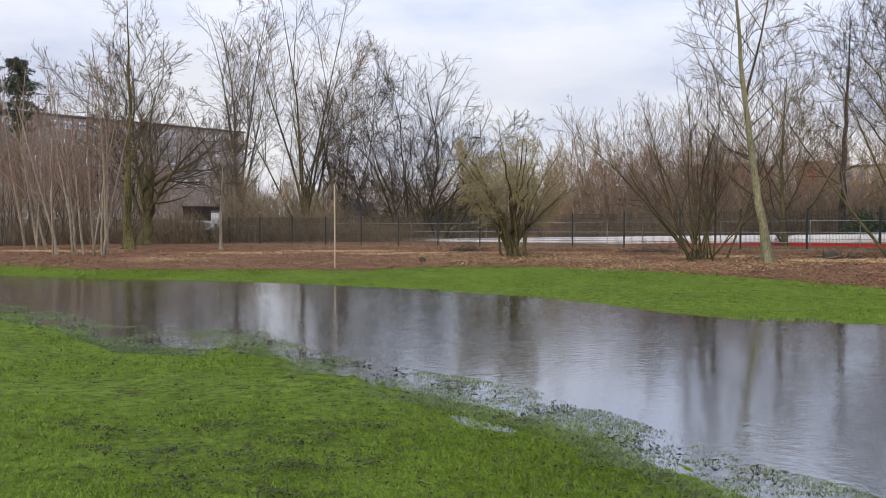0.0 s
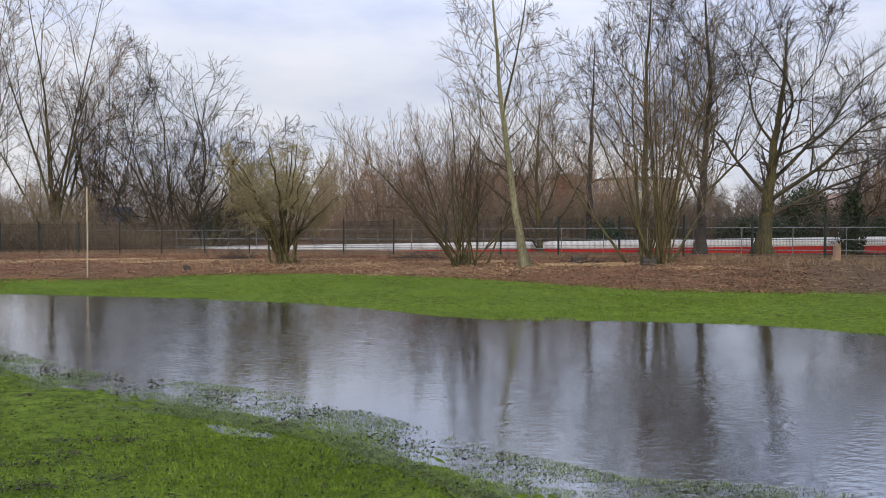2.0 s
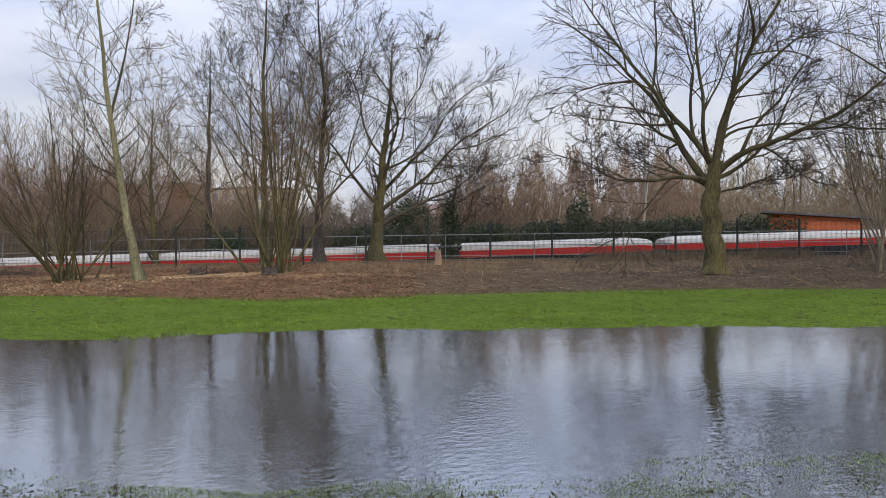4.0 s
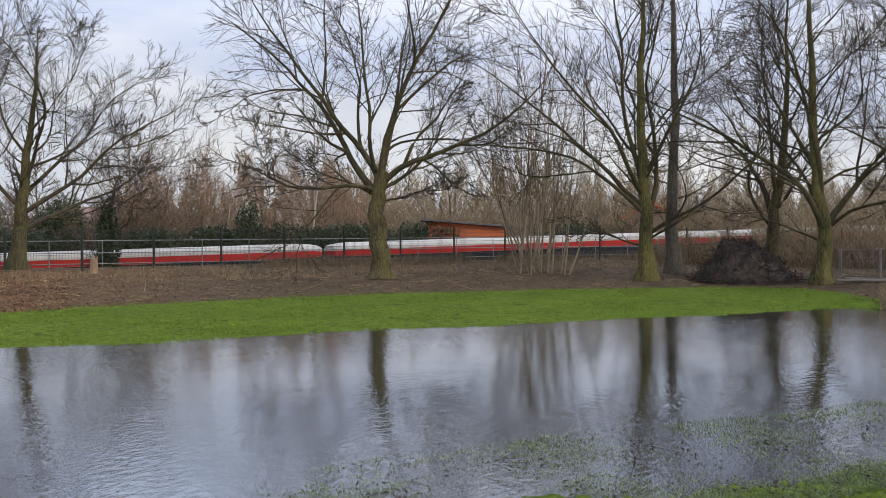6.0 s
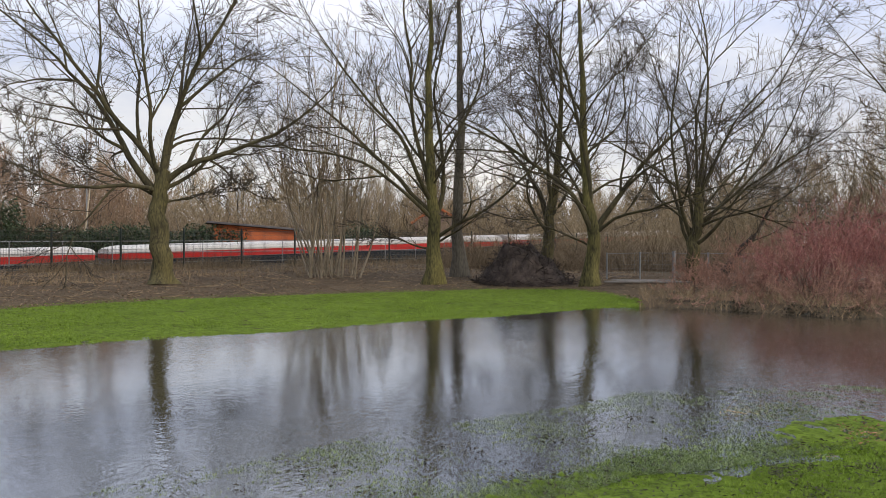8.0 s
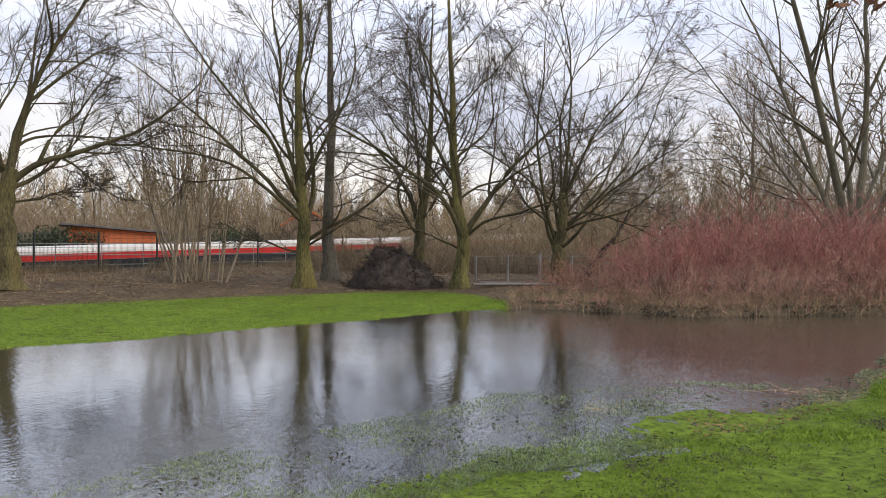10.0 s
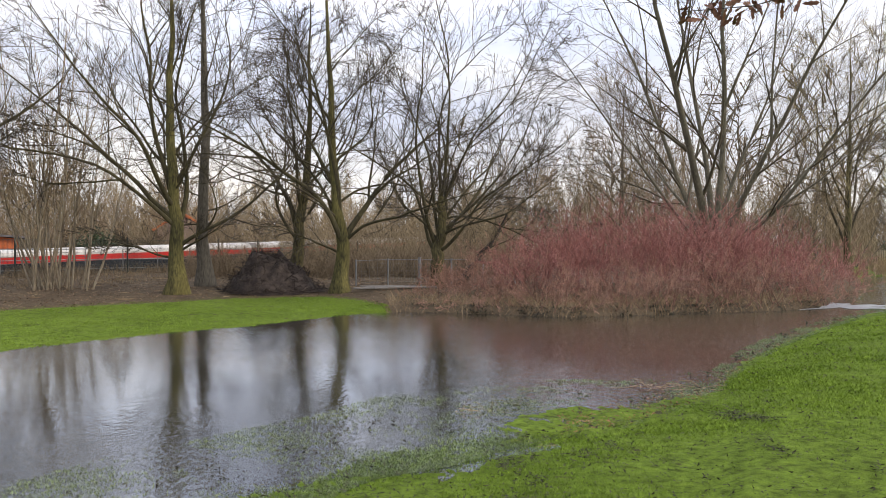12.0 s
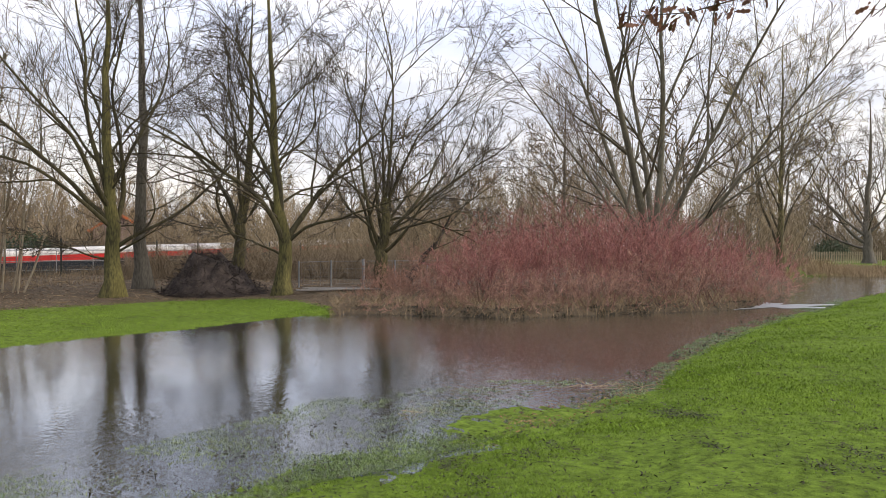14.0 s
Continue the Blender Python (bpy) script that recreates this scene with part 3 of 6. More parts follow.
def tree(label, az, r, trunk, r0, limbs, bark, twig, seed, category="tree", name="tree", place=None, **kw):
    rng = np.random.default_rng(seed)
    wood = kw.get("limb_bark") or LIMB
    T, TR, L1, L2, L3, L4 = tree_parts(rng, trunk, r0, limbs, **kw)
    x, y, z = place or spot(az, r)
    ob = thing(name, label, category, (x, y, z - 0.08), -az)
    # the trunk's foot flares into uneven root ridges
    V, F = tubes(T[None], TR[None], 14)
    ring = V.reshape(14, 14, 3)
    ridge = 1 + 0.22 * np.sin(np.arange(14) * 2 * np.pi / 14 * 3 + seed) + 0.12 * rng.normal(size=14)
    for k, amount in ((0, 1.0), (1, 0.35)):
        ring[k] = T[k] + (ring[k] - T[k]) * (1 + (ridge - 1) * amount)[:, None]
    part("trunk", mesh_of("trunk", ring.reshape(-1, 3), F, bark, True), bark, ob)
    for i in range(len(L1[0])):
        V, F = tubes(L1[0][i:i + 1], L1[1][i:i + 1], 7)
        part("limb", mesh_of("limb", V, F, wood, True), wood, ob)
    me = mesh_of("crown", *merge([tubes(*L2, 4), tubes(*L3, 3), tubes(*L4, 3)]), LIMB)
    me.materials.append(twig)
    n2 = len(L2[0]) * (L2[0].shape[1] - 1) * 4
    index = np.ones(len(me.polygons), np.int32)
    index[:n2] = 0
    me.polygons.foreach_set("material_index", index)
    tagged(part("crown", me, twig, ob, "fine bare twigs"), kind="stuff")
    return ob


def shrub(label, az, r, stems, tall, wide, r0, bark, twig, seed, k2=6, k3=6, spread=(35, 38), size=(0.4, 0.42), foot=0.3, lift=0.06, name="shrub", category="shrub", thin=0.005, place=None, lean=0.0, start=0.25, wob=0.09, joined=False, flare=0.5):
    """Many stems that fan out of one foot."""
    rng = np.random.default_rng(seed)
    b = rng.normal(size=(stems, 3)) * foot * np.array([1, 1, 0])
    out = np.clip(rng.normal(size=(stems, 2)), -1.7, 1.7) * wide / tall + b[:, :2] * flare
    d = unit(np.concatenate([out + np.array([lean, 0]), np.ones((stems, 1))], 1))
    L = tall * (0.65 + 0.45 * rng.random(stems))
    P1, R1 = bend(rng, b, d, L, r0 * (0.5 + 0.7 * rng.random(stems)), 5 if joined else 9, lift, wob, 0.8)
    P2, R2 = sprout(rng, P1, R1, k2, start, 1.0, spread[0], size[0], 0.55, 3 if joined else 5, lift, 0.12, 0.75)
    P3, R3 = sprout(rng, P2, R2, k3, 0.1, 1.0, spread[1], size[1], 0.6, 2, lift * 0.6, 0.14, 0.6)
    for R_ in (R2, R3):
        np.maximum(R_, thin, out=R_)
    x, y, z = place or spot(az, r)
    ob = thing(name, label, category, (x, y, z - 0.06), -az)
    if joined:
        V, F = tubes(P1, R1, 3)
        tagged(part("stem_mass", mesh_of("stem_mass", V, F, bark, True), bark, ob), kind="stuff")
    else:
        for i in range(stems):
            V, F = tubes(P1[i:i + 1], R1[i:i + 1], 6)
            part("stem", mesh_of("stem", V, F, bark, True), bark, ob)
    V, F = merge([tubes(P2, R2, 3), tubes(P3, R3, 3)])
    tagged(part("crown", mesh_of("crown", V, F, twig), twig, ob), kind="stuff")
    return ob


def dome(label, az, r, stems, size, mid, r0, bark, twig, seed):
    """Stems that arch from one foot into a round crown. size: half width, depth and height; mid: the crown's middle."""
    rng = np.random.default_rng(seed)
    foot = rng.normal(size=(stems, 3)) * np.array([0.16, 0.16, 0])
    u = unit(rng.normal(size=(stems, 3)) * np.array([1, 1, 0.8]) + np.array([0, 0, 0.4]))
    tip = u * np.array(size) * (0.72 + 0.16 * rng.random((stems, 1))) + np.array([0, 0, mid])
    knee = tip * np.array([0.26, 0.26, 0]) + np.array([0, 0, 1]) * (0.6 + tip[:, 2:] * 0.40)
    f = np.linspace(0, 1, 11)[None, :, None]
    P1 = foot[:, None] * (1 - f) ** 2 + 2 * f * (1 - f) * knee[:, None] + f ** 2 * tip[:, None]
    P1[:, 1:-1] += rng.normal(size=(stems, 9, 3)) * 0.035
    R1 = (r0 * (0.6 + 0.7 * rng.random(stems)))[:, None] * (1 - 0.85 * np.linspace(0, 1, 11))[None]
    P2, R2 = sprout(rng, P1, R1, 20, 0.45, 1.0, 66, 0.27, 0.5, 6, 0.0, 0.2, 0.8)
    P3, R3 = sprout(rng, P2, R2, 9, 0.15, 1.0, 58, 0.42, 0.55, 4, 0.0, 0.2, 0.7)
    P4, R4 = sprout(rng, P3, R3, 4, 0.2, 1.0, 50, 0.5, 0.6, 2, 0.0, 0.2, 0.5)
    np.maximum(R2, 0.006, out=R2)
    np.maximum(R3, 0.0042, out=R3)
    np.maximum(R4, 0.0034, out=R4)
    x, y, z = spot(az, r)
    ob = thing("shrub", label, "shrub", (x, y, z - 0.06), -az)
    for i in range(stems):
        part("stem", mesh_of("stem", *tubes(P1[i:i + 1], R1[i:i + 1], 7), bark, True), bark, ob)
    tagged(part("crown", mesh_of("crown", *merge([tubes(P2, R2, 3), tubes(P3, R3, 3), tubes(P4, R4, 3)]), twig), twig, ob, "dense olive twigs"), kind="stuff")
    return ob


def fan(n, lo, hi, length, f0=0.35, f1=0.95, th=0.6, seed=0, deep=30):
    """Limbs that leave a trunk alternately to both sides."""
    rng = np.random.default_rng(seed + 77)
    out = []
    for i in range(n):
        f = f0 + (f1 - f0) * i / max(1, n - 1)
        a = (lo + (hi - lo) * rng.random()) * (1 if i % 2 else -1)
        out.append((f, a, (rng.random() * 2 - 1) * deep, length * (1.15 - 0.6 * f) * (0.8 + 0.4 * rng.random()), th))
    return out


def vase(n, lean, length, f0, f1, th, seed, deep=30, rise=0.012):
    """Limbs that rise side by side out of a low fork and spread into a round crown."""
    rng = np.random.default_rng(seed + 177)
    out = []
    for i in range(n):
        u = 2 * (i + 0.5) / n - 1 + rng.normal() * 0.08
        out.append((f0 + (f1 - f0) * ((i * 0.618) % 1), u * lean, (rng.random() * 2 - 1) * deep, length * (1.0 - 0.18 * abs(u)) * (0.88 + 0.24 * rng.random()), th * (0.75 + 0.5 * rng.random()), rise))
    return out


# trees on the bank
tree("slender leaning alder with yellow-green mossy trunk, bare", 21.6, 26.0, [(0, 0, 0), (-0.35, 0, 2.0), (-0.75, 0.1, 4.6), (-1.0, 0.1, 7.5), (-1.25, 0, 11.0)], 0.14,
     fan(24, 30, 55, 2.9, 0.24, 0.98, 0.24, 3, 45) + [(0.52, 9, 8, 5.6, 0.72, 0.004), (0.40, -40, 20, 3.6, 0.3, 0.03)], BARK_ALDER, TWIG_BROWN, 11, k2=7, k3=5, k4=4, lift=(0.07, 0.04, 0.02), size=(0.5, 0.5, 0.55), thin=0.0028)
tree("broad spreading hornbeam with short mossy trunk, bare", 60.1, 28.0, [(0, 0, 0), (-0.05, 0, 1.0), (-0.05, 0, 2.1), (-0.1, 0, 3.0), (0.1, 0, 3.8)], 0.35,
     [(0.70, -70, 15, 4.6, 0.24, 0.006), (0.64, 76, -15, 3.6, 0.2, 0.0), (0.72, -46, 10, 8.0, 0.66, 0.010), (0.76, -62, -25, 6.0, 0.4, 0.004), (0.80, 34, -15, 7.6, 0.62, 0.010), (0.86, -16, 20, 8.6, 0.62, 0.004),
      (0.94, 8, -5, 8.8, 0.7, 0.006), (0.78, 58, 15, 5.0, 0.42, 0.008), (0.9, 22, 30, 7.8, 0.5, 0.004), (0.9, -32, -30, 7.6, 0.46, 0.004)],
     BARK_OLIVE, TWIG_DARK, 12, k2=9, k3=8, k4=4, spread=(44, 40, 30), size=(0.42, 0.50, 0.60), lift=(0.0, 0.006, 0.004), wob=0.14, long=1.0, taper=0.40, thin=0.0046, limb_bark=LIMB_MOSSY, forks=3, fork=(38, 0.6))
tree("tall mossy ash with a forked trunk, bare", 78.2, 29.0, [(0, 0, 0), (-0.02, 0, 1.5), (0, 0, 3.2), (-0.2, 0, 6.0), (-0.1, 0, 9.0), (-0.3, 0, 13.5)], 0.29,
     [(0.17, -78, 10, 2.8, 0.22, 0.01), (0.19, 62, -15, 2.6, 0.26, 0.05), (0.21, 46, -15, 7.2, 0.38, 0.055), (0.29, -46, -20, 7.6, 0.44, 0.014), (0.29, 22, 15, 8.0, 0.56, 0.012), (0.31, -42, 20, 8.0, 0.55, 0.014), (0.34, -14, 5, 8.6, 0.6, 0.004), (0.36, -28, -25, 7.8, 0.55, 0.012), (0.42, 20, -20, 7.0, 0.5, 0.02), (0.46, -44, 10, 6.0, 0.42, 0.01), (0.5, 34, 25, 5.0, 0.42, 0.02), (0.58, -35, 15, 4.5, 0.45, 0.02), (0.68, 25, 5, 4.0, 0.5), (0.8, -30, -20, 3.0, 0.5)],
     BARK_GREEN, TWIG_DARK, 13, k2=7, k3=6, k4=4, forks=2, fork=(30, 0.6), wob=0.11, limb_bark=LIMB_MOSSY, lift=(0.05, 0.035, 0.015), spread=(42, 36, 30))
tree("straight tall grey larch trunk with short bare branches", 80.0, 32.0, [(0, 0, 0), (0, 0, 4), (0.05, 0, 9), (0.1, 0, 15)], 0.25,
     fan(20, 62, 85, 2.6, 0.2, 0.97, 0.22, 5, 70), BARK_GREY, TWIG_DARK, 14, k2=6, k3=4, k4=3, lift=(0.08, 0.04, 0.02))
tree("leaning bare oak behind the brushwood heap", 86.1, 33.0, [(0, 0, 0), (0.1, 0, 2.0), (0.4, 0, 4.0), (0.55, 0, 7.0), (0.6, 0, 12.0)], 0.27,
     [(0.22, -46, 10, 4.6, 0.42, 0.03), (0.26, -26, 10, 7.0, 0.62, 0.01), (0.30, 44, -20, 4.5, 0.45, 0.02), (0.38, -14, -20, 6.5, 0.55, 0.005), (0.46, 25, 20, 5.6, 0.5, 0.01), (0.55, -38, 15, 4.6, 0.5), (0.62, 30, -10, 4.0, 0.5), (0.72, -22, 20, 3.6, 0.5), (0.8, 25, 0, 3.0, 0.5)], BARK_OLIVE, TWIG_DARK, 15, k2=7, k3=6, k4=4, forks=2, wob=0.14, limb_bark=LIMB_MOSSY)
tree("mossy green forked maple beside the gate, bare", 89.2, 29.0, [(0, 0, 0), (0, 0, 1.6), (-0.1, 0, 3.0), (-0.4, 0, 5.6), (-0.3, 0, 8.6), (-0.7, 0, 13.0)], 0.275,
     [(0.23, 36, -10, 6.4, 0.36, 0.03), (0.17, -56, 15, 3.0, 0.26, 0.03), (0.21, -18, -10, 8.0, 0.58, 0.006), (0.24, 24, 20, 7.6, 0.66, 0.008), (0.3, -44, -20, 5.0, 0.42, 0.02), (0.34, 14, -20, 7.4, 0.6, 0.004), (0.40, 50, 15, 4.2, 0.36, 0.01), (0.44, -26, 15, 6.0, 0.55, 0.01), (0.52, 36, 10, 4.8, 0.45), (0.58, -40, -10, 4.0, 0.42), (0.62, -20, -20, 4.6, 0.5), (0.74, 26, 20, 3.6, 0.5)],
     BARK_GREEN, TWIG_DARK, 16, k2=7, k3=6, k4=4, forks=2, wob=0.15, limb_bark=LIMB_MOSSY, lift=(0.05, 0.02, 0.01))
tree("low-forked crab tree with a dense bare crown", 95.9, 29.5, [(0, 0, 0), (0, 0, 1.1), (0.05, 0, 1.9), (0.15, 0, 3.4)], 0.26,
     [(0.34, -34, 10, 5.4, 0.40, 0.03), (0.42, 60, -15, 6.2, 0.42, 0.0), (0.49, -20, -15, 7.8, 0.46, 0.02), (0.57, 36, 20, 7.2, 0.46, 0.004), (0.60, 12, 15, 8.4, 0.50, 0.008), (0.70, 52, 5, 6.8, 0.42, -0.004), (0.79, -6, 25, 8.2, 0.46, 0.006), (0.66, 74, -25, 5.6, 0.36, -0.010), (0.89, 24, -20, 7.8, 0.42, 0.006), (0.94, 4, -15, 8.6, 0.5, 0.006), (0.60, -50, 20, 4.2, 0.36, 0.03), (0.80, 62, 30, 6.2, 0.36, -0.006), (0.60, -10, 5, 9.0, 0.42, 0.006), (0.75, 20, 28, 8.6, 0.4, 0.004), (0.83, -24, -30, 7.0, 0.38, 0.012), (0.90, 34, 0, 8.2, 0.4, 0.0), (0.72, 66, 10, 5.4, 0.3, -0.012)],
     BARK_OLIVE, TWIG_DARK, 17, k2=7, k3=7, k4=4, forks=1, lift=(0.03, 0.015, 0.006), wob=0.14, taper=0.45, limb_bark=LIMB_MOSSY, size=(0.42, 0.46, 0.6))
tree("leaning reddish trunk beside the crab tree", 97.4, 31.0, [(0, 0, 0), (0.5, 0, 0.9), (1.3, 0, 1.8), (2.0, 0, 3.2)], 0.18, [(0.5, 60, 10, 2.4, 0.5), (0.7, 30, -10, 2.6, 0.5), (0.9, 55, 10, 2.4, 0.6)], BARK_DARK, TWIG_RUST, 18, k2=6, k3=6, k4=4)
tree("huge old willow with many diverging grey limbs", 114.4, 34.0, [(0, 0, 0), (0, 0, 0.6), (0, 0, 1.1), (0.1, 0, 2.0)], 0.66,
     [(0.3, -23, 10, 14.0, 0.28, -0.004), (0.45, -34, -10, 11.0, 0.20, -0.012), (0.4, -9, -12, 15.5, 0.42, 0.0), (0.45, -2, 12, 15.0, 0.32, 0.0), (0.5, 7, -4, 15.5, 0.38, 0.002), (0.42, 24, -10, 14.5, 0.28, -0.002), (0.44, 46, -8, 13.0, 0.24, -0.002), (0.7, 58, 10, 11.0, 0.15, -0.004), (0.7, 15, 20, 13.5, 0.26, 0.0), (0.8, -16, 30, 12.0, 0.22, -0.004),
      (0.85, 30, 28, 12.0, 0.2, 0.0)],
     BARK_WILLOW, TWIG_MID, 19, k2=9, k3=8, k4=5, forks=2, fork=(24, 0.6), spread=(36, 38, 30), size=(0.30, 0.48, 0.62), lift=(0.0, 0.0, -0.004), wob=0.055, taper=0.4, limb_bark=BARK_WILLOW, thin=0.0036)
tree("thin young tree tied to a pale stake", -15.2, 37.0, [(0, 0, 0), (0, 0, 1.5), (0.1, 0, 3.0), (0.1, 0, 5.4)], 0.07, fan(9, 30, 50, 1.5, 0.4, 0.95, 0.5, 9), BARK_PALE, TWIG_BROWN, 20, k2=6, k3=5, k4=3)
tree("tall mossy tree with a straight greenish trunk", -21.0, 38.0, [(0, 0, 0), (0, 0, 3.0), (0.1, 0, 6.0), (0.1, 0, 11.0)], 0.20,
     fan(14, 26, 46, 3.6, 0.26, 0.95, 0.4, 21), BARK_GREEN, TWIG_BROWN, 21, k2=7, k3=5, k4=4, limb_bark=BARK_OLIVE, thin=0.0032)
tree("wide many-limbed bare tree with a dense brown crown", -20.0, 47.0, [(0, 0, 0), (0.1, 0, 1.2), (0.2, 0, 2.4), (0.3, 0, 4.5)], 0.34,
     vase(7, 46, 8.4, 0.3, 0.95, 0.5, 22, 45, 0.022), BARK_OLIVE, TWIG_MID, 22, k2=8, k3=7, k4=3, bare=0.12, forks=4, fork=(40, 0.62), spread=(46, 44, 38), thin=0.0056, taper=0.45, long=1.0, size=(0.42, 0.46, 0.55), limb_bark=BARK_OLIVE)
# trees behind the railway
for az, r, tall, seed, bark, twig, label in ((-14.0, 62, 15.0, 31, BARK_GREY, TWIG_BROWN, "slim upright poplar, bare"), (-9.6, 62, 17.5, 32, BARK_OLIVE, TWIG_BROWN, "tall upright willow with fanned limbs, bare"), (-7.2, 66, 17.0, 33, BARK_GREY, TWIG_PINK, "tall upright poplar with reddish twigs, bare")):
    tree(label, az, r, [(0, 0, 0), (0, 0, tall * 0.08), (0.1, 0, tall * 0.16), (0.2, 0, tall * 0.3)], 0.34, vase(5 if seed == 31 else 6, 22 if seed == 32 else 15, tall * 0.95, 0.15, 0.9, 0.5, seed, 16, 0.010), bark, twig, seed, k2=9, k3=7, k4=3, bare=0.15, forks=3, fork=(24, 0.55), spread=(40, 42, 40), size=(0.32, 0.46, 0.6), lift=(0.04, 0.05, 0.0), far=True, thin=0.0056, wob=0.05, taper=0.4, long=1.0, limb_bark=bark)
tree("big dark tree with a wide round crown, bare", -2.4, 60.0, [(0, 0, 0), (-0.1, 0, 1.0), (-0.1, 0, 2.0), (-0.1, 0, 4.0)], 0.42,
     vase(7, 42, 13.6, 0.3, 0.95, 0.5, 34, 34, 0.010), BARK_OLIVE, TWIG_DARK, 34, k2=9, k3=7, k4=3, bare=0.15, forks=4, fork=(36, 0.62), thin=0.0066, taper=0.4, long=1.0, size=(0.42, 0.48, 0.6), spread=(46, 44, 38), lift=(0.03, 0.02, 0.0), wob=0.10)
tree("dark tree beside the round-crowned one, bare", -0.4, 58.0, [(0, 0, 0), (0.1, 0, 1.5), (0.4, 0, 3.0), (0.8, 0, 5.5)], 0.26, vase(6, 42, 7.5, 0.3, 0.95, 0.5, 35, 34, 0.02), BARK_OLIVE, TWIG_MID, 35, k2=10, k3=8, k4=3, bare=0.2, spread=(44, 42, 38), thin=0.0072, far=True, taper=0.45, long=1.0)
tree("slender dark-trunked tree behind the alder", 22.8, 42.0, [(0, 0, 0), (-0.2, 0, 3), (-0.4, 0, 6), (-0.2, 0, 11.0)], 0.2, fan(11, 16, 34, 5.0, 0.26, 0.9, 0.5, 36), BARK_OLIVE, TWIG_BROWN, 36, k2=8, k3=6, k4=4, wob=0.1)
tree("straight dark-trunked tree, bare", 25.9, 50.0, [(0, 0, 0), (0, 0, 4), (0.1, 0, 8), (0.2, 0, 12.5)], 0.2, fan(12, 40, 70, 3.6, 0.25, 0.95, 0.36, 37), BARK_DARK, TWIG_MID, 37, k2=8, k3=6, k4=4, lift=(0.07, 0.05, 0.02))
tree("tall dark ash with upright limbs, bare", 29.6, 38.0, [(0, 0, 0), (0, 0, 4), (0, 0, 8), (0.3, 0, 14.0)], 0.19, fan(16, 22, 46, 5.2, 0.26, 0.95, 0.46, 38), BARK_OLIVE, TWIG_DARK, 38, k2=11, k3=8, k4=5, wob=0.11, spread=(46, 42, 34), thin=0.0040)
tree("tall dark forked ash, bare", 33.2, 36.5, [(0, 0, 0), (0.1, 0, 3), (0.3, 0, 7), (0, 0, 13.5)], 0.21, fan(15, 20, 44, 5.6, 0.24, 0.95, 0.5, 39), BARK_DARK, TWIG_DARK, 39, k2=11, k3=8, k4=5, wob=0.11, spread=(46, 42, 34), thin=0.0040)
tree("wide dark oak leaning over the railway fence, bare", 37.2, 37.0, [(0, 0, 0), (0.1, 0, 1.6), (0.2, 0, 3.4), (0.5, 0, 6.0), (0.8, 0, 10.0)], 0.34,
     [(0.24, 66, 10, 6.0, 0.5, 0.06), (0.34, 54, -15, 7.5, 0.55, 0.03), (0.38, -30, 15, 6.5, 0.5, 0.02), (0.44, 40, 15, 7.5, 0.55, 0.012), (0.50, 18, -15, 7.0, 0.6, 0.008), (0.56, 58, 10, 5.5, 0.45, 0.012), (0.62, -24, -10, 5.4, 0.5), (0.7, 34, -20, 5.2, 0.5), (0.8, 10, 10, 4.2, 0.5)], BARK_OLIVE, TWIG_DARK, 40, k2=8, k3=7, k4=4, forks=3, fork=(38, 0.6), thin=0.0040, wob=0.12)
tree("ivy-clad dead tree with thin bare branches", 42.3, 39.0, [(0, 0, 0), (0, 0, 2), (0.1, 0, 4.2), (0.4, 0, 5.8)], 0.26, [(0.5, 60, -10, 3.0, 0.4, 0.03), (0.7, 48, 10, 4.4, 0.5, 0.02), (0.8, -48, 15, 3.4, 0.5, 0.02), (0.95, 20, 5, 3.4, 0.6), (0.9, 62, 5, 4.0, 0.5, 0.0)], BARK_DARK, TWIG_DARK, 41, k2=9, k3=6, k4=5, wob=0.12)

# shrubs on the bank
dome("rounded olive-twigged shrub on thick stems", 4.9, 28.5, 26, (3.0, 2.6, 1.75), 3.0, 0.055, BARK_OLIVE, TWIG_OLIVE, 51)
shrub("dark many-stemmed hazel fanning out of one stool", 17.3, 27.0, 26, 5.4, 2.6, 0.05, BARK_OLIVE, TWIG_MID, 52, k2=9, k3=6, foot=0.3, spread=(28, 32), size=(0.34, 0.42), lift=0.02, wob=0.06, thin=0.0042)
shrub("tall hazel stool with straight olive stems", 30.4, 28.0, 26, 8.4, 2.0, 0.058, BARK_OLIVE, TWIG_BROWN, 53, k2=10, k3=7, lift=0.025, foot=0.32, spread=(26, 32), size=(0.3, 0.42), wob=0.05, thin=0.004)
shrub("many-stemmed grey hazel beside the fence", 71.2, 31.0, 30, 8.8, 1.5, 0.045, BARK_PALE, TWIG_BROWN, 54, k2=9, k3=6, flare=0.2, lift=0.02, foot=0.6, wob=0.05, spread=(26, 32), size=(0.3, 0.42), thin=0.0042)
shrub("clump of slim pale birch stems", -24.0, 31.0, 13, 6.8, 0.62, 0.06, BARK_PALE, TWIG_PINK, 55, flare=0.1, lift=0.015, k2=9, k3=7, foot=0.5, wob=0.04, spread=(26, 32), size=(0.28, 0.42), thin=0.004)
shrub("two slim pale leaning birch stems", -26.4, 40.0, 5, 8.0, 0.7, 0.065, BARK_PALE, TWIG_PINK, 56, flare=0.1, lift=0.015, k2=10, k3=8, foot=0.5, wob=0.05, lean=-0.15)


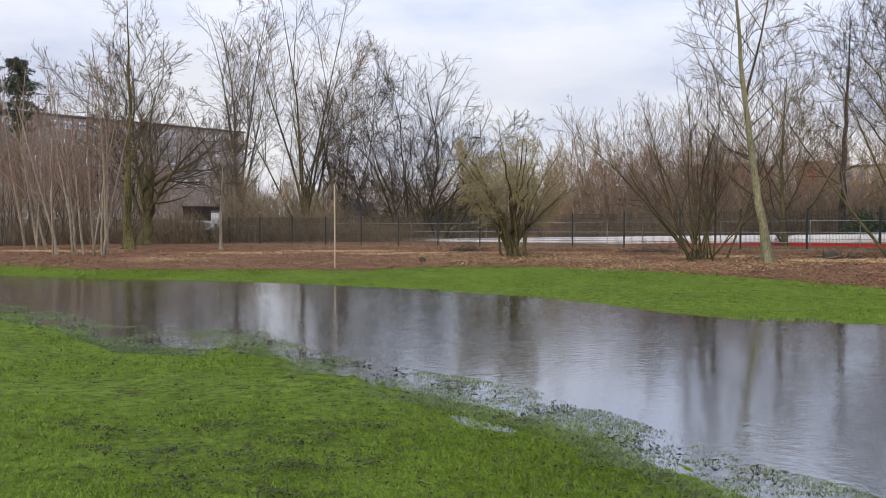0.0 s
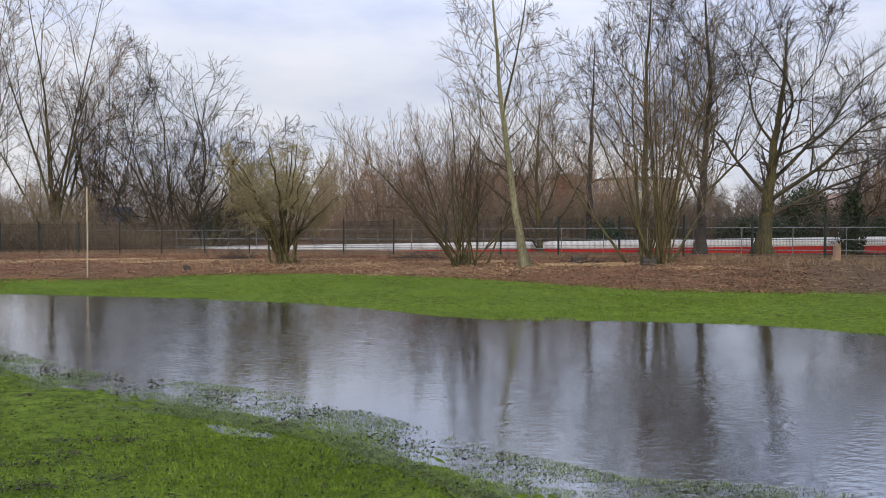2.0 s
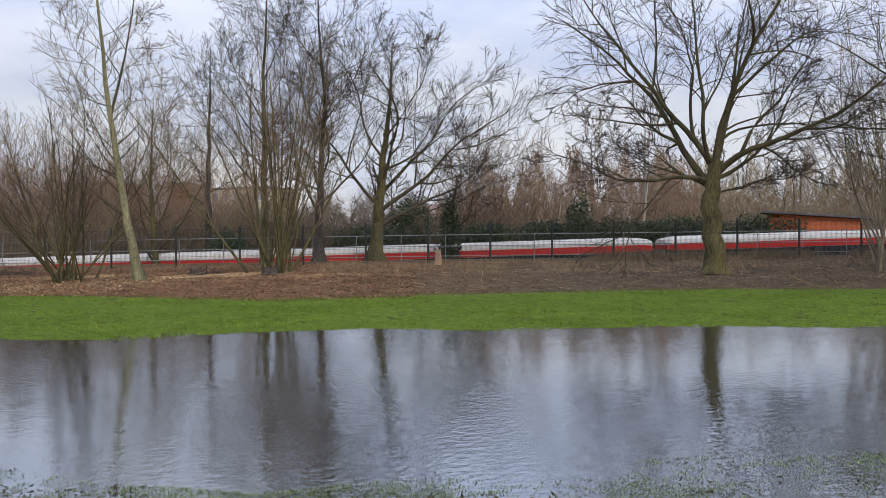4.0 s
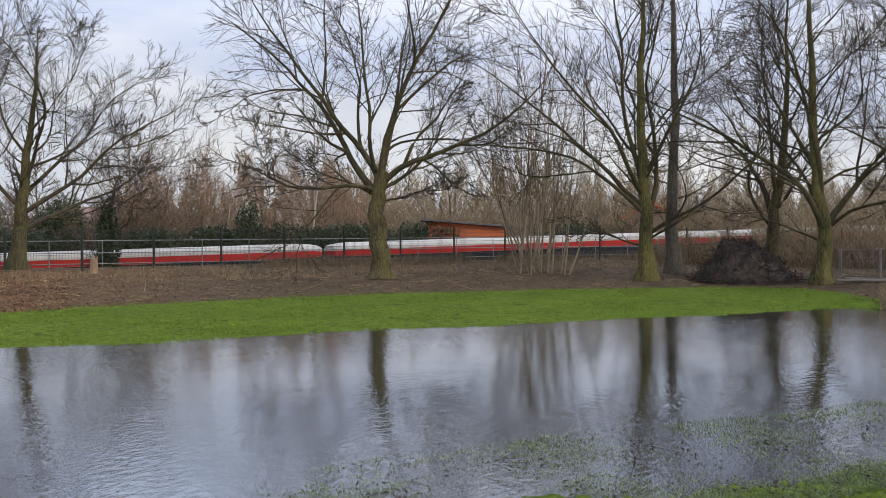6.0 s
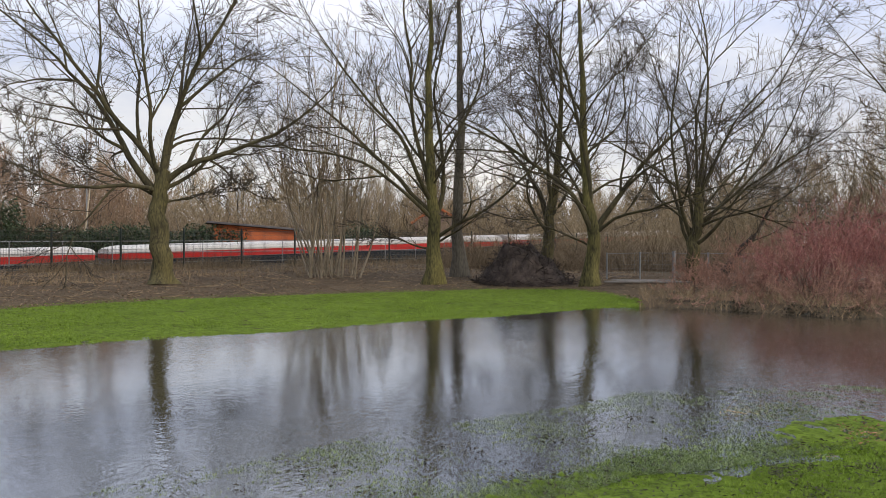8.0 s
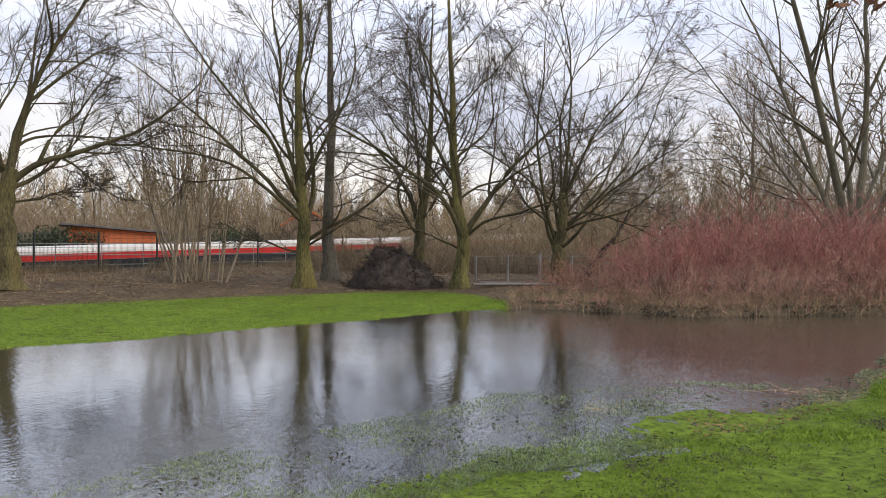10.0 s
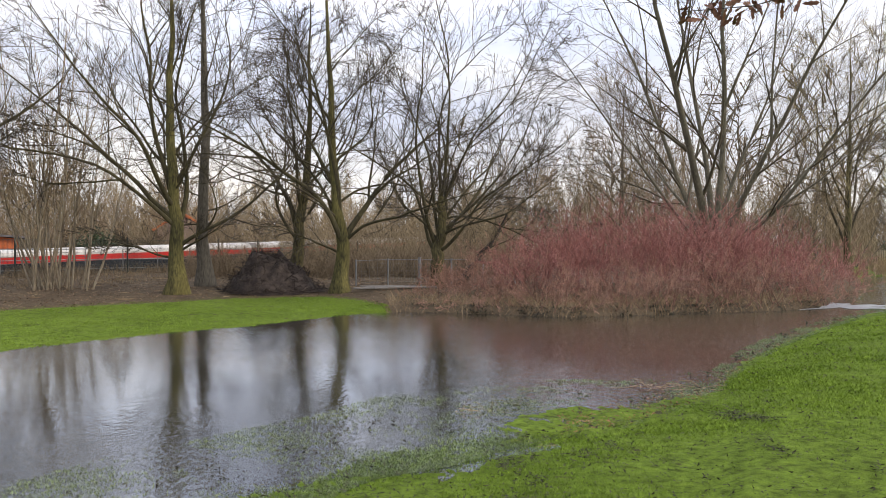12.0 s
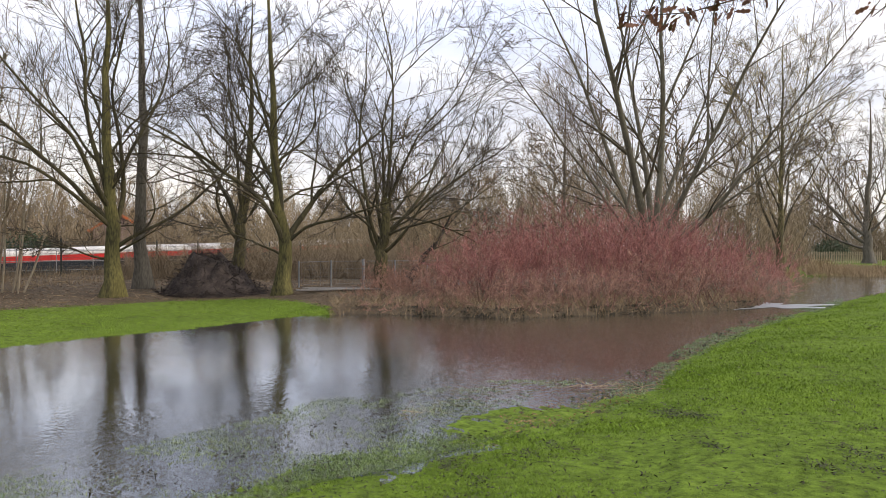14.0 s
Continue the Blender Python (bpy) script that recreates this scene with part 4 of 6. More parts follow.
# ---- thicket, railway, fence ----
def dogwood():
    rng = np.random.default_rng(60)
    for i in range(26):
        az = 95.2 + 26.8 * (i + 0.5) / 26
        base = float(knots(FAR, az))
        for row, (off, tall) in enumerate(((0.35, 1.5), (2.6, 2.4), (6.0, 2.75))):
            if az > 119 and row > 0:
                off *= 0.5
            grow = np.interp(az, [94.5, 98, 103, 106, 114, 118, 122], [0.28, 0.42, 0.75, 1.0, 1.03, 0.9, 0.6]) * (0.86 + 0.28 * rng.random())
            a = az + rng.normal() * 0.4
            shrub("red-stemmed dogwood thicket at the water's edge", a, base + off + rng.random() * 0.8, (7 if az < 102 else 9) if row == 0 else 15, tall * grow * (0.85 + 0.3 * rng.random()), 0.95, 0.012, DOG_STEM, TWIG_RED if row > 0 and az > 100 + 2 * rng.random() else TWIG_ROSE, 600 + i * 3 + row, k2=6, k3=4 if row == 0 else 5, spread=(34, 44),
                  size=(0.42, 0.45), foot=0.5, name="dogwood", lift=0.03, thin=0.0044, wob=0.16, start=0.30, joined=True)


def railway():
    to = Matrix.Rotation(radians(-42), 4, "Z")
    along = Vector((math.cos(radians(42)), -math.sin(radians(42)), 0))
    foot = Vector((BACK[0] * TRACK, BACK[1] * TRACK, 0))

    def car(s0, s1, label, noses):
        s = (s0 + s1) / 2
        ob = new("train_carriage")
        tagged(ob, label, "train", "carriages of the train")
        ob.matrix_basis = Matrix.Translation(foot + along * s + Vector((0, 0, 1.33 + 0.028 * s))) @ to @ Matrix.Rotation(-math.atan(0.028), 4, "Y")
        h = (s1 - s0) / 2

        def shell(name, ring, mat, grow=0.0):
            bm = bmesh.new()
            xs = [-h + 0.02, -h + 0.15, -h + 0.6, -h + 1.0, -h + 1.4, -h + 1.8, 0, h - 1.8, h - 1.4, h - 1.0, h - 0.6, h - 0.15, h - 0.02]
            rows = []
            for x in xs:
                e = 0.0
                for sgn in noses:
                    dist = h - x * sgn
                    if dist < 1.3:
                        e = max(e, 1 - math.sqrt(max(0.0, 1 - (1 - dist / 1.3) ** 2)))
                dz, nar = -0.24 * e, 1 - 0.35 * e
                pts = [(-(y + grow) * nar, z * (1 - 0.35 * e) + dz) for y, z in ring] + [((y + grow) * nar, z * (1 - 0.35 * e) + dz) for y, z in reversed(ring)]
                rows.append([bm.verts.new((x, y, z)) for y, z in pts])
            for a, b in zip(rows, rows[1:]):
                for i in range(len(a)):
                    j = (i + 1) % len(a)
                    bm.faces.new((a[i], a[j], b[j], b[i]))
            bm.faces.new(rows[0])
            bm.faces.new(rows[-1][::-1])
            bmesh.ops.recalc_face_normals(bm, faces=bm.faces)
            return part(name, bm, mat, ob, smooth=False)

        shell("roof", [(1.46, -0.50), (1.45, -0.40), (1.36, -0.27), (1.05, -0.17), (0.5, -0.13)], TRAIN_WHITE)
        shell("red_band", [(1.45, -0.82), (1.45, -0.46)], TRAIN_RED, grow=0.006)
        shell("body", [(1.40, -3.45), (1.44, -2.8), (1.44, -0.80)], TRAIN_GREY)
        shell("window_band", [(1.455, -1.75), (1.455, -0.84)], TRAIN_DARK, grow=0.004)
        return ob

    car(-14.2, 10.3, "white-roofed red train carriage with a rounded nose", (1,))
    car(-39.2, -14.8, "white-roofed red train carriage in the cutting", ())
    car(-64.2, -39.8, "white-roofed red train carriage in the cutting", ())
    car(-89.2, -64.8, "white-roofed red train carriage in the cutting", ())
    car(10.9, 35.4, "white-roofed red train carriage with a rounded nose", (-1,))
    car(36.0, 54.0, "white-roofed red train carriage in the cutting", ())


def fence():
    ob = thing("mesh_fence", "dark green steel mesh fence along the railway", "fence", kind="structure")
    z = height(FX, FY)
    tall = 1.52
    bm = bmesh.new()
    box(bm, (0.06, 0.06, tall + 0.35), (0, 0, tall / 2 - 0.09), 0.006)
    box(bm, (0.07, 0.07, 0.02), (0, 0, tall + 0.09))
    first = None
    for i in range(POSTS):
        if first is None:
            p = part("post", bm, FENCE_GREEN, ob)
            first = p
        else:
            p = new("post", first.data)
            p.parent = ob
        p.location = (FX[i], FY[i], z[i])
    for i in range(POSTS - 1):
        a, b = Vector((FX[i], FY[i], z[i])), Vector((FX[i + 1], FY[i + 1], z[i + 1]))
        P = []
        for k in range(1, 50):
            q = a.lerp(b, k / 50)
            P.append([(q.x, q.y, q.z + 0.05), (q.x, q.y, q.z + tall)])
        for k in range(9):
            h = 0.06 + (tall - 0.08) * k / 8
            P.append([(a.x, a.y, a.z + h), (b.x, b.y, b.z + h)])
        P = np.array(P)
        rr = np.full(P.shape[:2], 0.0048)
        rr[49:] = 0.006
        V, F = tubes(P, rr, 3)
        part("mesh_panel", mesh_of("mesh_panel", V, F, FENCE_GREEN), FENCE_GREEN, ob)
    return ob


def railing():
    ob = thing("railing", "grey galvanised pipe railing above the railway cutting", "railing", kind="structure")
    along = np.array([math.cos(radians(42)), -math.sin(radians(42))])
    foot = np.array(BACK) * (TRACK - 5.0)
    s = np.arange(-90, 40, 2.0)
    x, y = foot[0] + along[0] * s, foot[1] + along[1] * s
    z = height(x, y)
    for i in range(len(s)):
        V, F = tubes(np.array([[(x[i], y[i], z[i] - 0.1), (x[i], y[i], z[i] + 1.1)]]), np.full((1, 2), 0.022), 6)
        part("post", mesh_of("post", V, F, GALVANISED), GALVANISED, ob)
    for h in (0.15, 0.6, 1.1):
        V, F = tubes(np.stack([x, y, z + h], -1)[None], np.full((1, len(s)), 0.022), 6)
        part("rail", mesh_of("rail", V, F, GALVANISED), GALVANISED, ob)


def heap():
    rng = np.random.default_rng(9)
    x, y, z = spot(84.7, 30.0)
    ob = thing("brushwood_heap", "dark rotting heap of brushwood on the bank", "brushwood heap", (x, y, z), -83.9)

    def top(px, py):
        rho = np.hypot((px + 0.35) / np.where(px < -0.35, 1.35, 1.95), py / 1.4)
        return 1.42 * np.clip(1 - rho ** 1.7, 0, 1) * (1 + 0.16 * np.sin(px * 5 + py * 3) * np.cos(py * 4 - px * 2)) - 0.04
    g = np.linspace(-2.1, 2.1, 40)
    X, Y = np.meshgrid(g, g, indexing="ij")
    inside = np.clip(1.0 - np.hypot((X + 0.2) / 1.65, Y / 1.4), 0, 1)
    Z = top(X, Y) + rng.normal(size=X.shape) * 0.10 * np.minimum(inside * 4, 1) - np.where(inside > 0, 0, 0.2)
    i = np.arange(39)[:, None] * 40 + np.arange(39)[None]
    part("core", mesh_of("core", np.stack([X, Y, Z], -1).reshape(-1, 3), np.stack([i, i + 40, i + 41, i + 1], -1).reshape(-1, 4), HEAP), HEAP, ob)
    n = 1500
    k, t = np.sqrt(rng.random(n)) * 1.08, rng.random(n) * 6.283
    px, py = np.cos(t) * k * np.where(np.cos(t) < 0, 1.45, 2.05) - 0.35, np.sin(t) * k * 1.5
    p = np.stack([px, py, np.maximum(top(px, py), 0.02) + 0.03 * rng.random(n)], -1)
    d = unit(np.stack([px + 0.25, py, -0.9 * np.ones(n)], -1) * 0.6 + rng.normal(size=(n, 3)) * np.array([1.3, 1.3, 0.35]))
    P, R = bend(rng, p - d * 0.3, d, 0.25 + 0.6 * rng.random(n) ** 2, 0.007 + 0.014 * rng.random(n) ** 2, 4, -0.02, 0.14, 0.6)
    P[..., 2] = np.maximum(P[..., 2], 0.01)
    tagged(part("stick_mass", mesh_of("stick_mass", *tubes(P, R, 3), HEAP), HEAP, ob), kind="stuff")


dogwood()
railway()
fence()
railing()
heap()


# ---- the country behind the railway ----
def leafy(label, az, r, size, n, mat, seed, name="evergreen_shrub", leaf=0.09, category="shrub", up=0.0, place=None):
    """An evergreen: short stems inside a ragged mass of single leaves. size: width, depth, height."""
    rng = np.random.default_rng(seed)
    x, y, z = place or spot(az, r)
    ob = thing(name, label, category, (x, y, z - 0.05), -az)
    w, d, h = size
    stems = max(4, int(w * 2))
    b = np.stack([(rng.random(stems) - 0.5) * w * 0.6, (rng.random(stems) - 0.5) * d * 0.6, np.zeros(stems)], -1)
    P, R = bend(rng, b, unit(rng.normal(size=(stems, 3)) * 0.15 + np.array([0, 0, 1])), np.full(stems, h * 0.8 + up), np.full(stems, 0.03), 6, 0.05, 0.1, 0.7)
    V, F = tubes(P, R, 5)
    tagged(part("stem_mass", mesh_of("stem_mass", V, F, BARK_DARK, True), BARK_DARK, ob), kind="stuff")
    k = rng.random(n) ** 0.35
    u = unit(rng.normal(size=(n, 3)))
    lump = 1 + 0.22 * np.sin(u[:, 0] * 7 + seed) * np.cos(u[:, 2] * 6 + u[:, 1] * 5)
    c = u * k[:, None] * lump[:, None] * np.array([w / 2, d / 2, h / 2]) + np.array([0, 0, h / 2 + up])
    c = c[c[:, 2] > 0.02]
    n = len(c)
    a = unit(rng.normal(size=(n, 3)))
    t = unit(np.cross(a, rng.normal(size=(n, 3))))
    s = leaf * (0.6 + 0.8 * rng.random((n, 1)))
    V = np.stack([c - a * s, c + t * s * 0.4, c + a * s, c - t * s * 0.4], 1).reshape(-1, 3)
    F = np.arange(4 * n).reshape(-1, 4)
    tagged(part("foliage", mesh_of("foliage", V, F, mat), mat, ob), kind="stuff")
    return ob


def scrub():
    """Bare thickets and far woods, four kinds repeated with other sizes and turns."""
    rng = np.random.default_rng(70)
    kinds = [
        shrub("bare rust-brown thicket behind the railway", 12, 55, 15, 7.0, 1.7, 0.035, BARK_GREY, TWIG_RUST, 71, k2=8, k3=4, wob=0.05, foot=0.8, spread=(32, 36), name="thicket", thin=0.008, joined=True, place=(*at(12, 55), 0.2)),
        shrub("bare brown thicket behind the railway", 17, 57, 15, 7.0, 1.5, 0.035, BARK_GREY, TWIG_BROWN, 72, k2=8, k3=4, wob=0.05, foot=0.9, spread=(36, 38), name="thicket", thin=0.008, joined=True, place=(*at(17, 57), 0.2)),
        shrub("dense grey-brown scrub behind the railway", 21, 54, 22, 4.6, 1.9, 0.03, BARK_GREY, TWIG_BROWN, 73, k2=6, k3=3, foot=1.1, spread=(40, 42), name="scrub", thin=0.008, joined=True, place=(*at(21, 54), 0.2)),
        tree("bare grey woodland tree behind the railway", 70, 85, [(0, 0, 0), (0, 0, 3), (0.2, 0, 6), (0.1, 0, 11)], 0.17, fan(11, 25, 50, 4.6, 0.25, 0.95, 0.5, 74), BARK_GREY, TWIG_BROWN, 74, name="woodland_tree", k2=6, k3=3, k4=1, thin=0.018, far=True),
    ]

    def put(kind, az, r, scale, flat=1.0):
        x, y = at(az, r)
        z = float(height(x, y))
        copy_thing(kinds[kind], Matrix.Translation((x, y, z - 0.1)) @ Matrix.Rotation(rng.random() * 6.28, 4, "Z") @ Matrix.Diagonal((scale * flat, scale * flat, scale, 1)))

    def band(kind, lo, hi, step, r0, r1, s0, s1):
        a = lo
        while a < hi:
            put(kind, a + rng.normal() * step * 0.2, r0 + (r1 - r0) * rng.random(), s0 + (s1 - s0) * rng.random())
            a += step * (0.7 + 0.6 * rng.random())

    band(0, -31, -22, 2.4, 48, 58, 1.1, 1.4)
    band(1, -30, -21, 2.4, 54, 64, 1.1, 1.35)
    band(0, 9, 22, 1.7, 54, 62, 0.95, 1.25)
    band(1, 8, 27, 2.6, 60, 70, 1.1, 1.35)
    band(2, 5, 36, 2.6, 50, 54, 0.7, 0.95)
    band(0, -29, -18, 3.4, 66, 82, 0.9, 1.3)
    band(1, -14, -4, 2.6, 68, 78, 0.9, 1.25)
    band(0, 43, 57, 2.2, 52, 60, 0.8, 1.15)
    band(2, 36, 62, 2.8, 50, 56, 0.7, 1.0)
    band(3, 30, 62, 4.5, 84, 110, 0.8, 1.05)
    band(3, 62, 98, 5.4, 80, 115, 0.8, 1.15)
    band(2, 60, 100, 2.8, 62, 74, 0.8, 1.1)
    band(1, 72, 98, 3.2, 58, 68, 0.8, 1.1)
    band(3, 98, 131, 4.4, 62, 100, 0.9, 1.35)
    band(1, 98, 122, 2.6, 50, 60, 1.0, 1.35)
    band(3, -31, -2, 5.0, 95, 125, 0.8, 1.1)


def brush(label, lo, hi, r0, r1, tall, n, mat, seed, low=0.0, wide=0.010):
    """Dense far undergrowth that nobody could count: twigs standing at all heights, thinning out upwards."""
    rng = np.random.default_rng(seed)
    a = lo + (hi - lo) * rng.random(n)
    r = r0 + (r1 - r0) * rng.random(n)
    x, y = r * np.sin(np.radians(a)), r * np.cos(np.radians(a))
    top = tall * (0.72 + 0.18 * np.sin(a * 2.1 + seed) + 0.13 * np.sin(a * 5.3 + 2 * seed) + 0.08 * np.sin(a * 11.7 + seed))
    h = low + top * rng.random(n) ** 1.35
    c = np.stack([x, y, height(x, y) + h], -1)
    d = unit(rng.normal(size=(n, 3)) * np.array([0.55, 0.55, 0.3]) + np.array([0, 0, 0.8]))
    s = unit(np.cross(d, rng.normal(size=(n, 3))))
    L = (0.5 + 0.9 * rng.random(n))[:, None]
    w = wide * (r / 50) * (0.7 + 0.8 * rng.random(n))
    V = np.stack([c - d * L * 0.5 - s * w[:, None], c - d * L * 0.5 + s * w[:, None], c + d * L], 1).reshape(-1, 3)
    tagged(new("undergrowth", mesh_of("undergrowth", V, np.arange(3 * n).reshape(-1, 3), mat)), label, "undergrowth", kind="stuff")


brush("dense brown undergrowth behind the railway", -31, -13, 62, 80, 5.0, 6000, TWIG_TAN, 901)
brush("dense brown undergrowth behind the railway", -14, 8, 64, 78, 6.4, 22000, TWIG_BROWN, 902)
brush("rust-brown thicket behind the railway", 7, 29, 54, 66, 6.4, 24000, TWIG_RUST, 903)
brush("grey-brown thicket behind the railway", 8, 34, 50, 56, 3.4, 14000, TWIG_BROWN, 904)
brush("dark undergrowth behind the railway", 28, 46, 52, 66, 4.4, 14000, TWIG_MID, 905)
brush("rust-brown thicket behind the railway", 43, 59, 53, 62, 6.6, 20000, TWIG_RUST, 906)
brush("tan woodland edge behind the railway", 56, 100, 72, 108, 8.6, 56000, TWIG_TAN, 907, wide=0.0135)
brush("low tan scrub behind the railway", 60, 98, 56, 66, 3.4, 18000, TWIG_BROWN, 908)
brush("olive-brown woodland behind the willow", 98, 124, 50, 90, 7.4, 36000, TWIG_TAN, 909, wide=0.0125)
brush("grey-brown woodland beyond the channel", 121, 132, 92, 115, 7.6, 16000, TWIG_BROWN, 910, wide=0.013)
brush("low dark undergrowth behind the fence", -31, 9, 51, 54.5, 1.4, 14000, TWIG_BROWN, 912)
brush("tan brush beside the gate", 79, 101, 37, 41, 1.5, 9000, TWIG_BROWN, 913)
brush("grey-brown brush behind the heap", 85, 101, 46, 56, 4.6, 11000, TWIG_TAN, 914)
brush("grey-brown brush behind the railway", 74, 86, 57, 64, 4.6, 8000, TWIG_TAN, 915)
brush("tan undergrowth behind the fence", -15.5, 3, 57, 63, 4.8, 14000, TWIG_TAN, 916)
brush("brown undergrowth before the hut", -20, -16.2, 50, 54, 1.9, 1800, TWIG_BROWN, 917)
brush("far grey-brown woodland", -32, 100, 130, 190, 8.0, 36000, TWIG_BROWN, 911, wide=0.012)


def facade(name, label, az0, r0, az1, r1, tall, deep, wall, roof, rows, cols, win=(0.9, 1.1), flat=True, skip=0.2, seed=1, base=0.0):
    """A far block: walls, a roof slab with an overhang, and single windows with frame and pane."""
    rng = np.random.default_rng(seed)
    a, b = Vector((*at(az0, r0), 0)), Vector((*at(az1, r1), 0))
    d = b - a
    w = d.length
    turn = math.degrees(math.atan2(d.y, d.x))
    mid = (a + b) / 2
    z = float(height(mid.x, mid.y))
    ob = thing(name, label, "building", (a.x, a.y, z - 0.3 + base), turn)
    part("wall", box(bmesh.new(), (w, deep, tall), (w / 2, deep / 2, tall / 2), 0.02), wall, ob)
    bm = bmesh.new()
    if flat:
        eave, slab = (0.5, 0.35) if w > 3 else (0.1, 0.12)
        box(bm, (w + eave, deep + eave, slab), (w / 2, deep / 2, tall + slab / 2 - 0.005), 0.03)
    else:
        rise = 0.32 * deep
        v = [bm.verts.new(p) for p in ((-0.3, -0.4, tall), (w + 0.3, -0.4, tall), (w + 0.3, deep + 0.4, tall), (-0.3, deep + 0.4, tall), (-0.3, deep / 2, tall + rise), (w + 0.3, deep / 2, tall + rise))]
        for f in ((0, 1, 5, 4), (2, 3, 4, 5), (0, 4, 3), (1, 2, 5), (3, 2, 1, 0)):
            bm.faces.new([v[i] for i in f])
    part("roof", bm, roof, ob)
    for i in range(rows):
        for j in range(cols):
            if rng.random() < skip:
                continue
            x, h = (j + 0.5) * w / cols, (i + 0.55) * tall / rows
            ww = win[0] * (0.7 + 0.6 * rng.random())
            fr = bmesh.new()
            box(fr, (ww + 0.26, 0.10, win[1] + 0.26), (x, -0.02, h), 0.01)
            wf = part("window", fr, WHITE_PAINT, ob)
            part("pane", box(bmesh.new(), (ww, 0.04, win[1]), (x, -0.075, h)), PANE, wf)
    return ob


GREY_BRICK = material("grey_brick", (0.24, 0.215, 0.20), (0.36, 0.33, 0.31), 3, bump=0.2, fine=30)
RED_BRICK = material("red_brick", (0.30, 0.085, 0.045), (0.46, 0.16, 0.085), 3, bump=0.2, fine=30)
CREAM = material("cream_render", (0.52, 0.45, 0.30), (0.68, 0.60, 0.42), 2, bump=0.1)
ORANGE_WALL = material("orange_boards", (0.45, 0.11, 0.04), (0.58, 0.17, 0.07), 2, bump=0.1)
DARK_BOARD = material("dark_boards", (0.025, 0.016, 0.014), (0.05, 0.035, 0.03), 3, bump=0.2)
ROOF_FELT = material("roof_felt", (0.06, 0.055, 0.055), (0.12, 0.11, 0.11), 3, bump=0.2)
ROOF_BLUE = material("blue_roof", (0.03, 0.04, 0.075), (0.06, 0.075, 0.13), 3, bump=0.2)
ROOF_TILE = material("faded_roof_tile", (0.20, 0.13, 0.11), (0.32, 0.23, 0.20), 3, bump=0.3)
WHITE_PAINT = material("white_paint", (0.68, 0.68, 0.67), (0.82, 0.82, 0.81), 3, rough=0.5, bump=0)
PANE = material("window_pane", (0.22, 0.24, 0.27), (0.42, 0.44, 0.48), 0.6, rough=0.15, bump=0)
GREY_WOOD = material("weathered_planks", (0.11, 0.10, 0.09), (0.24, 0.22, 0.20), 5, bump=0.4, stretch=(0.3, 3, 3))
PALE_WOOD = material("pale_wood", (0.34, 0.27, 0.18), (0.52, 0.43, 0.31), 5, bump=0.3)


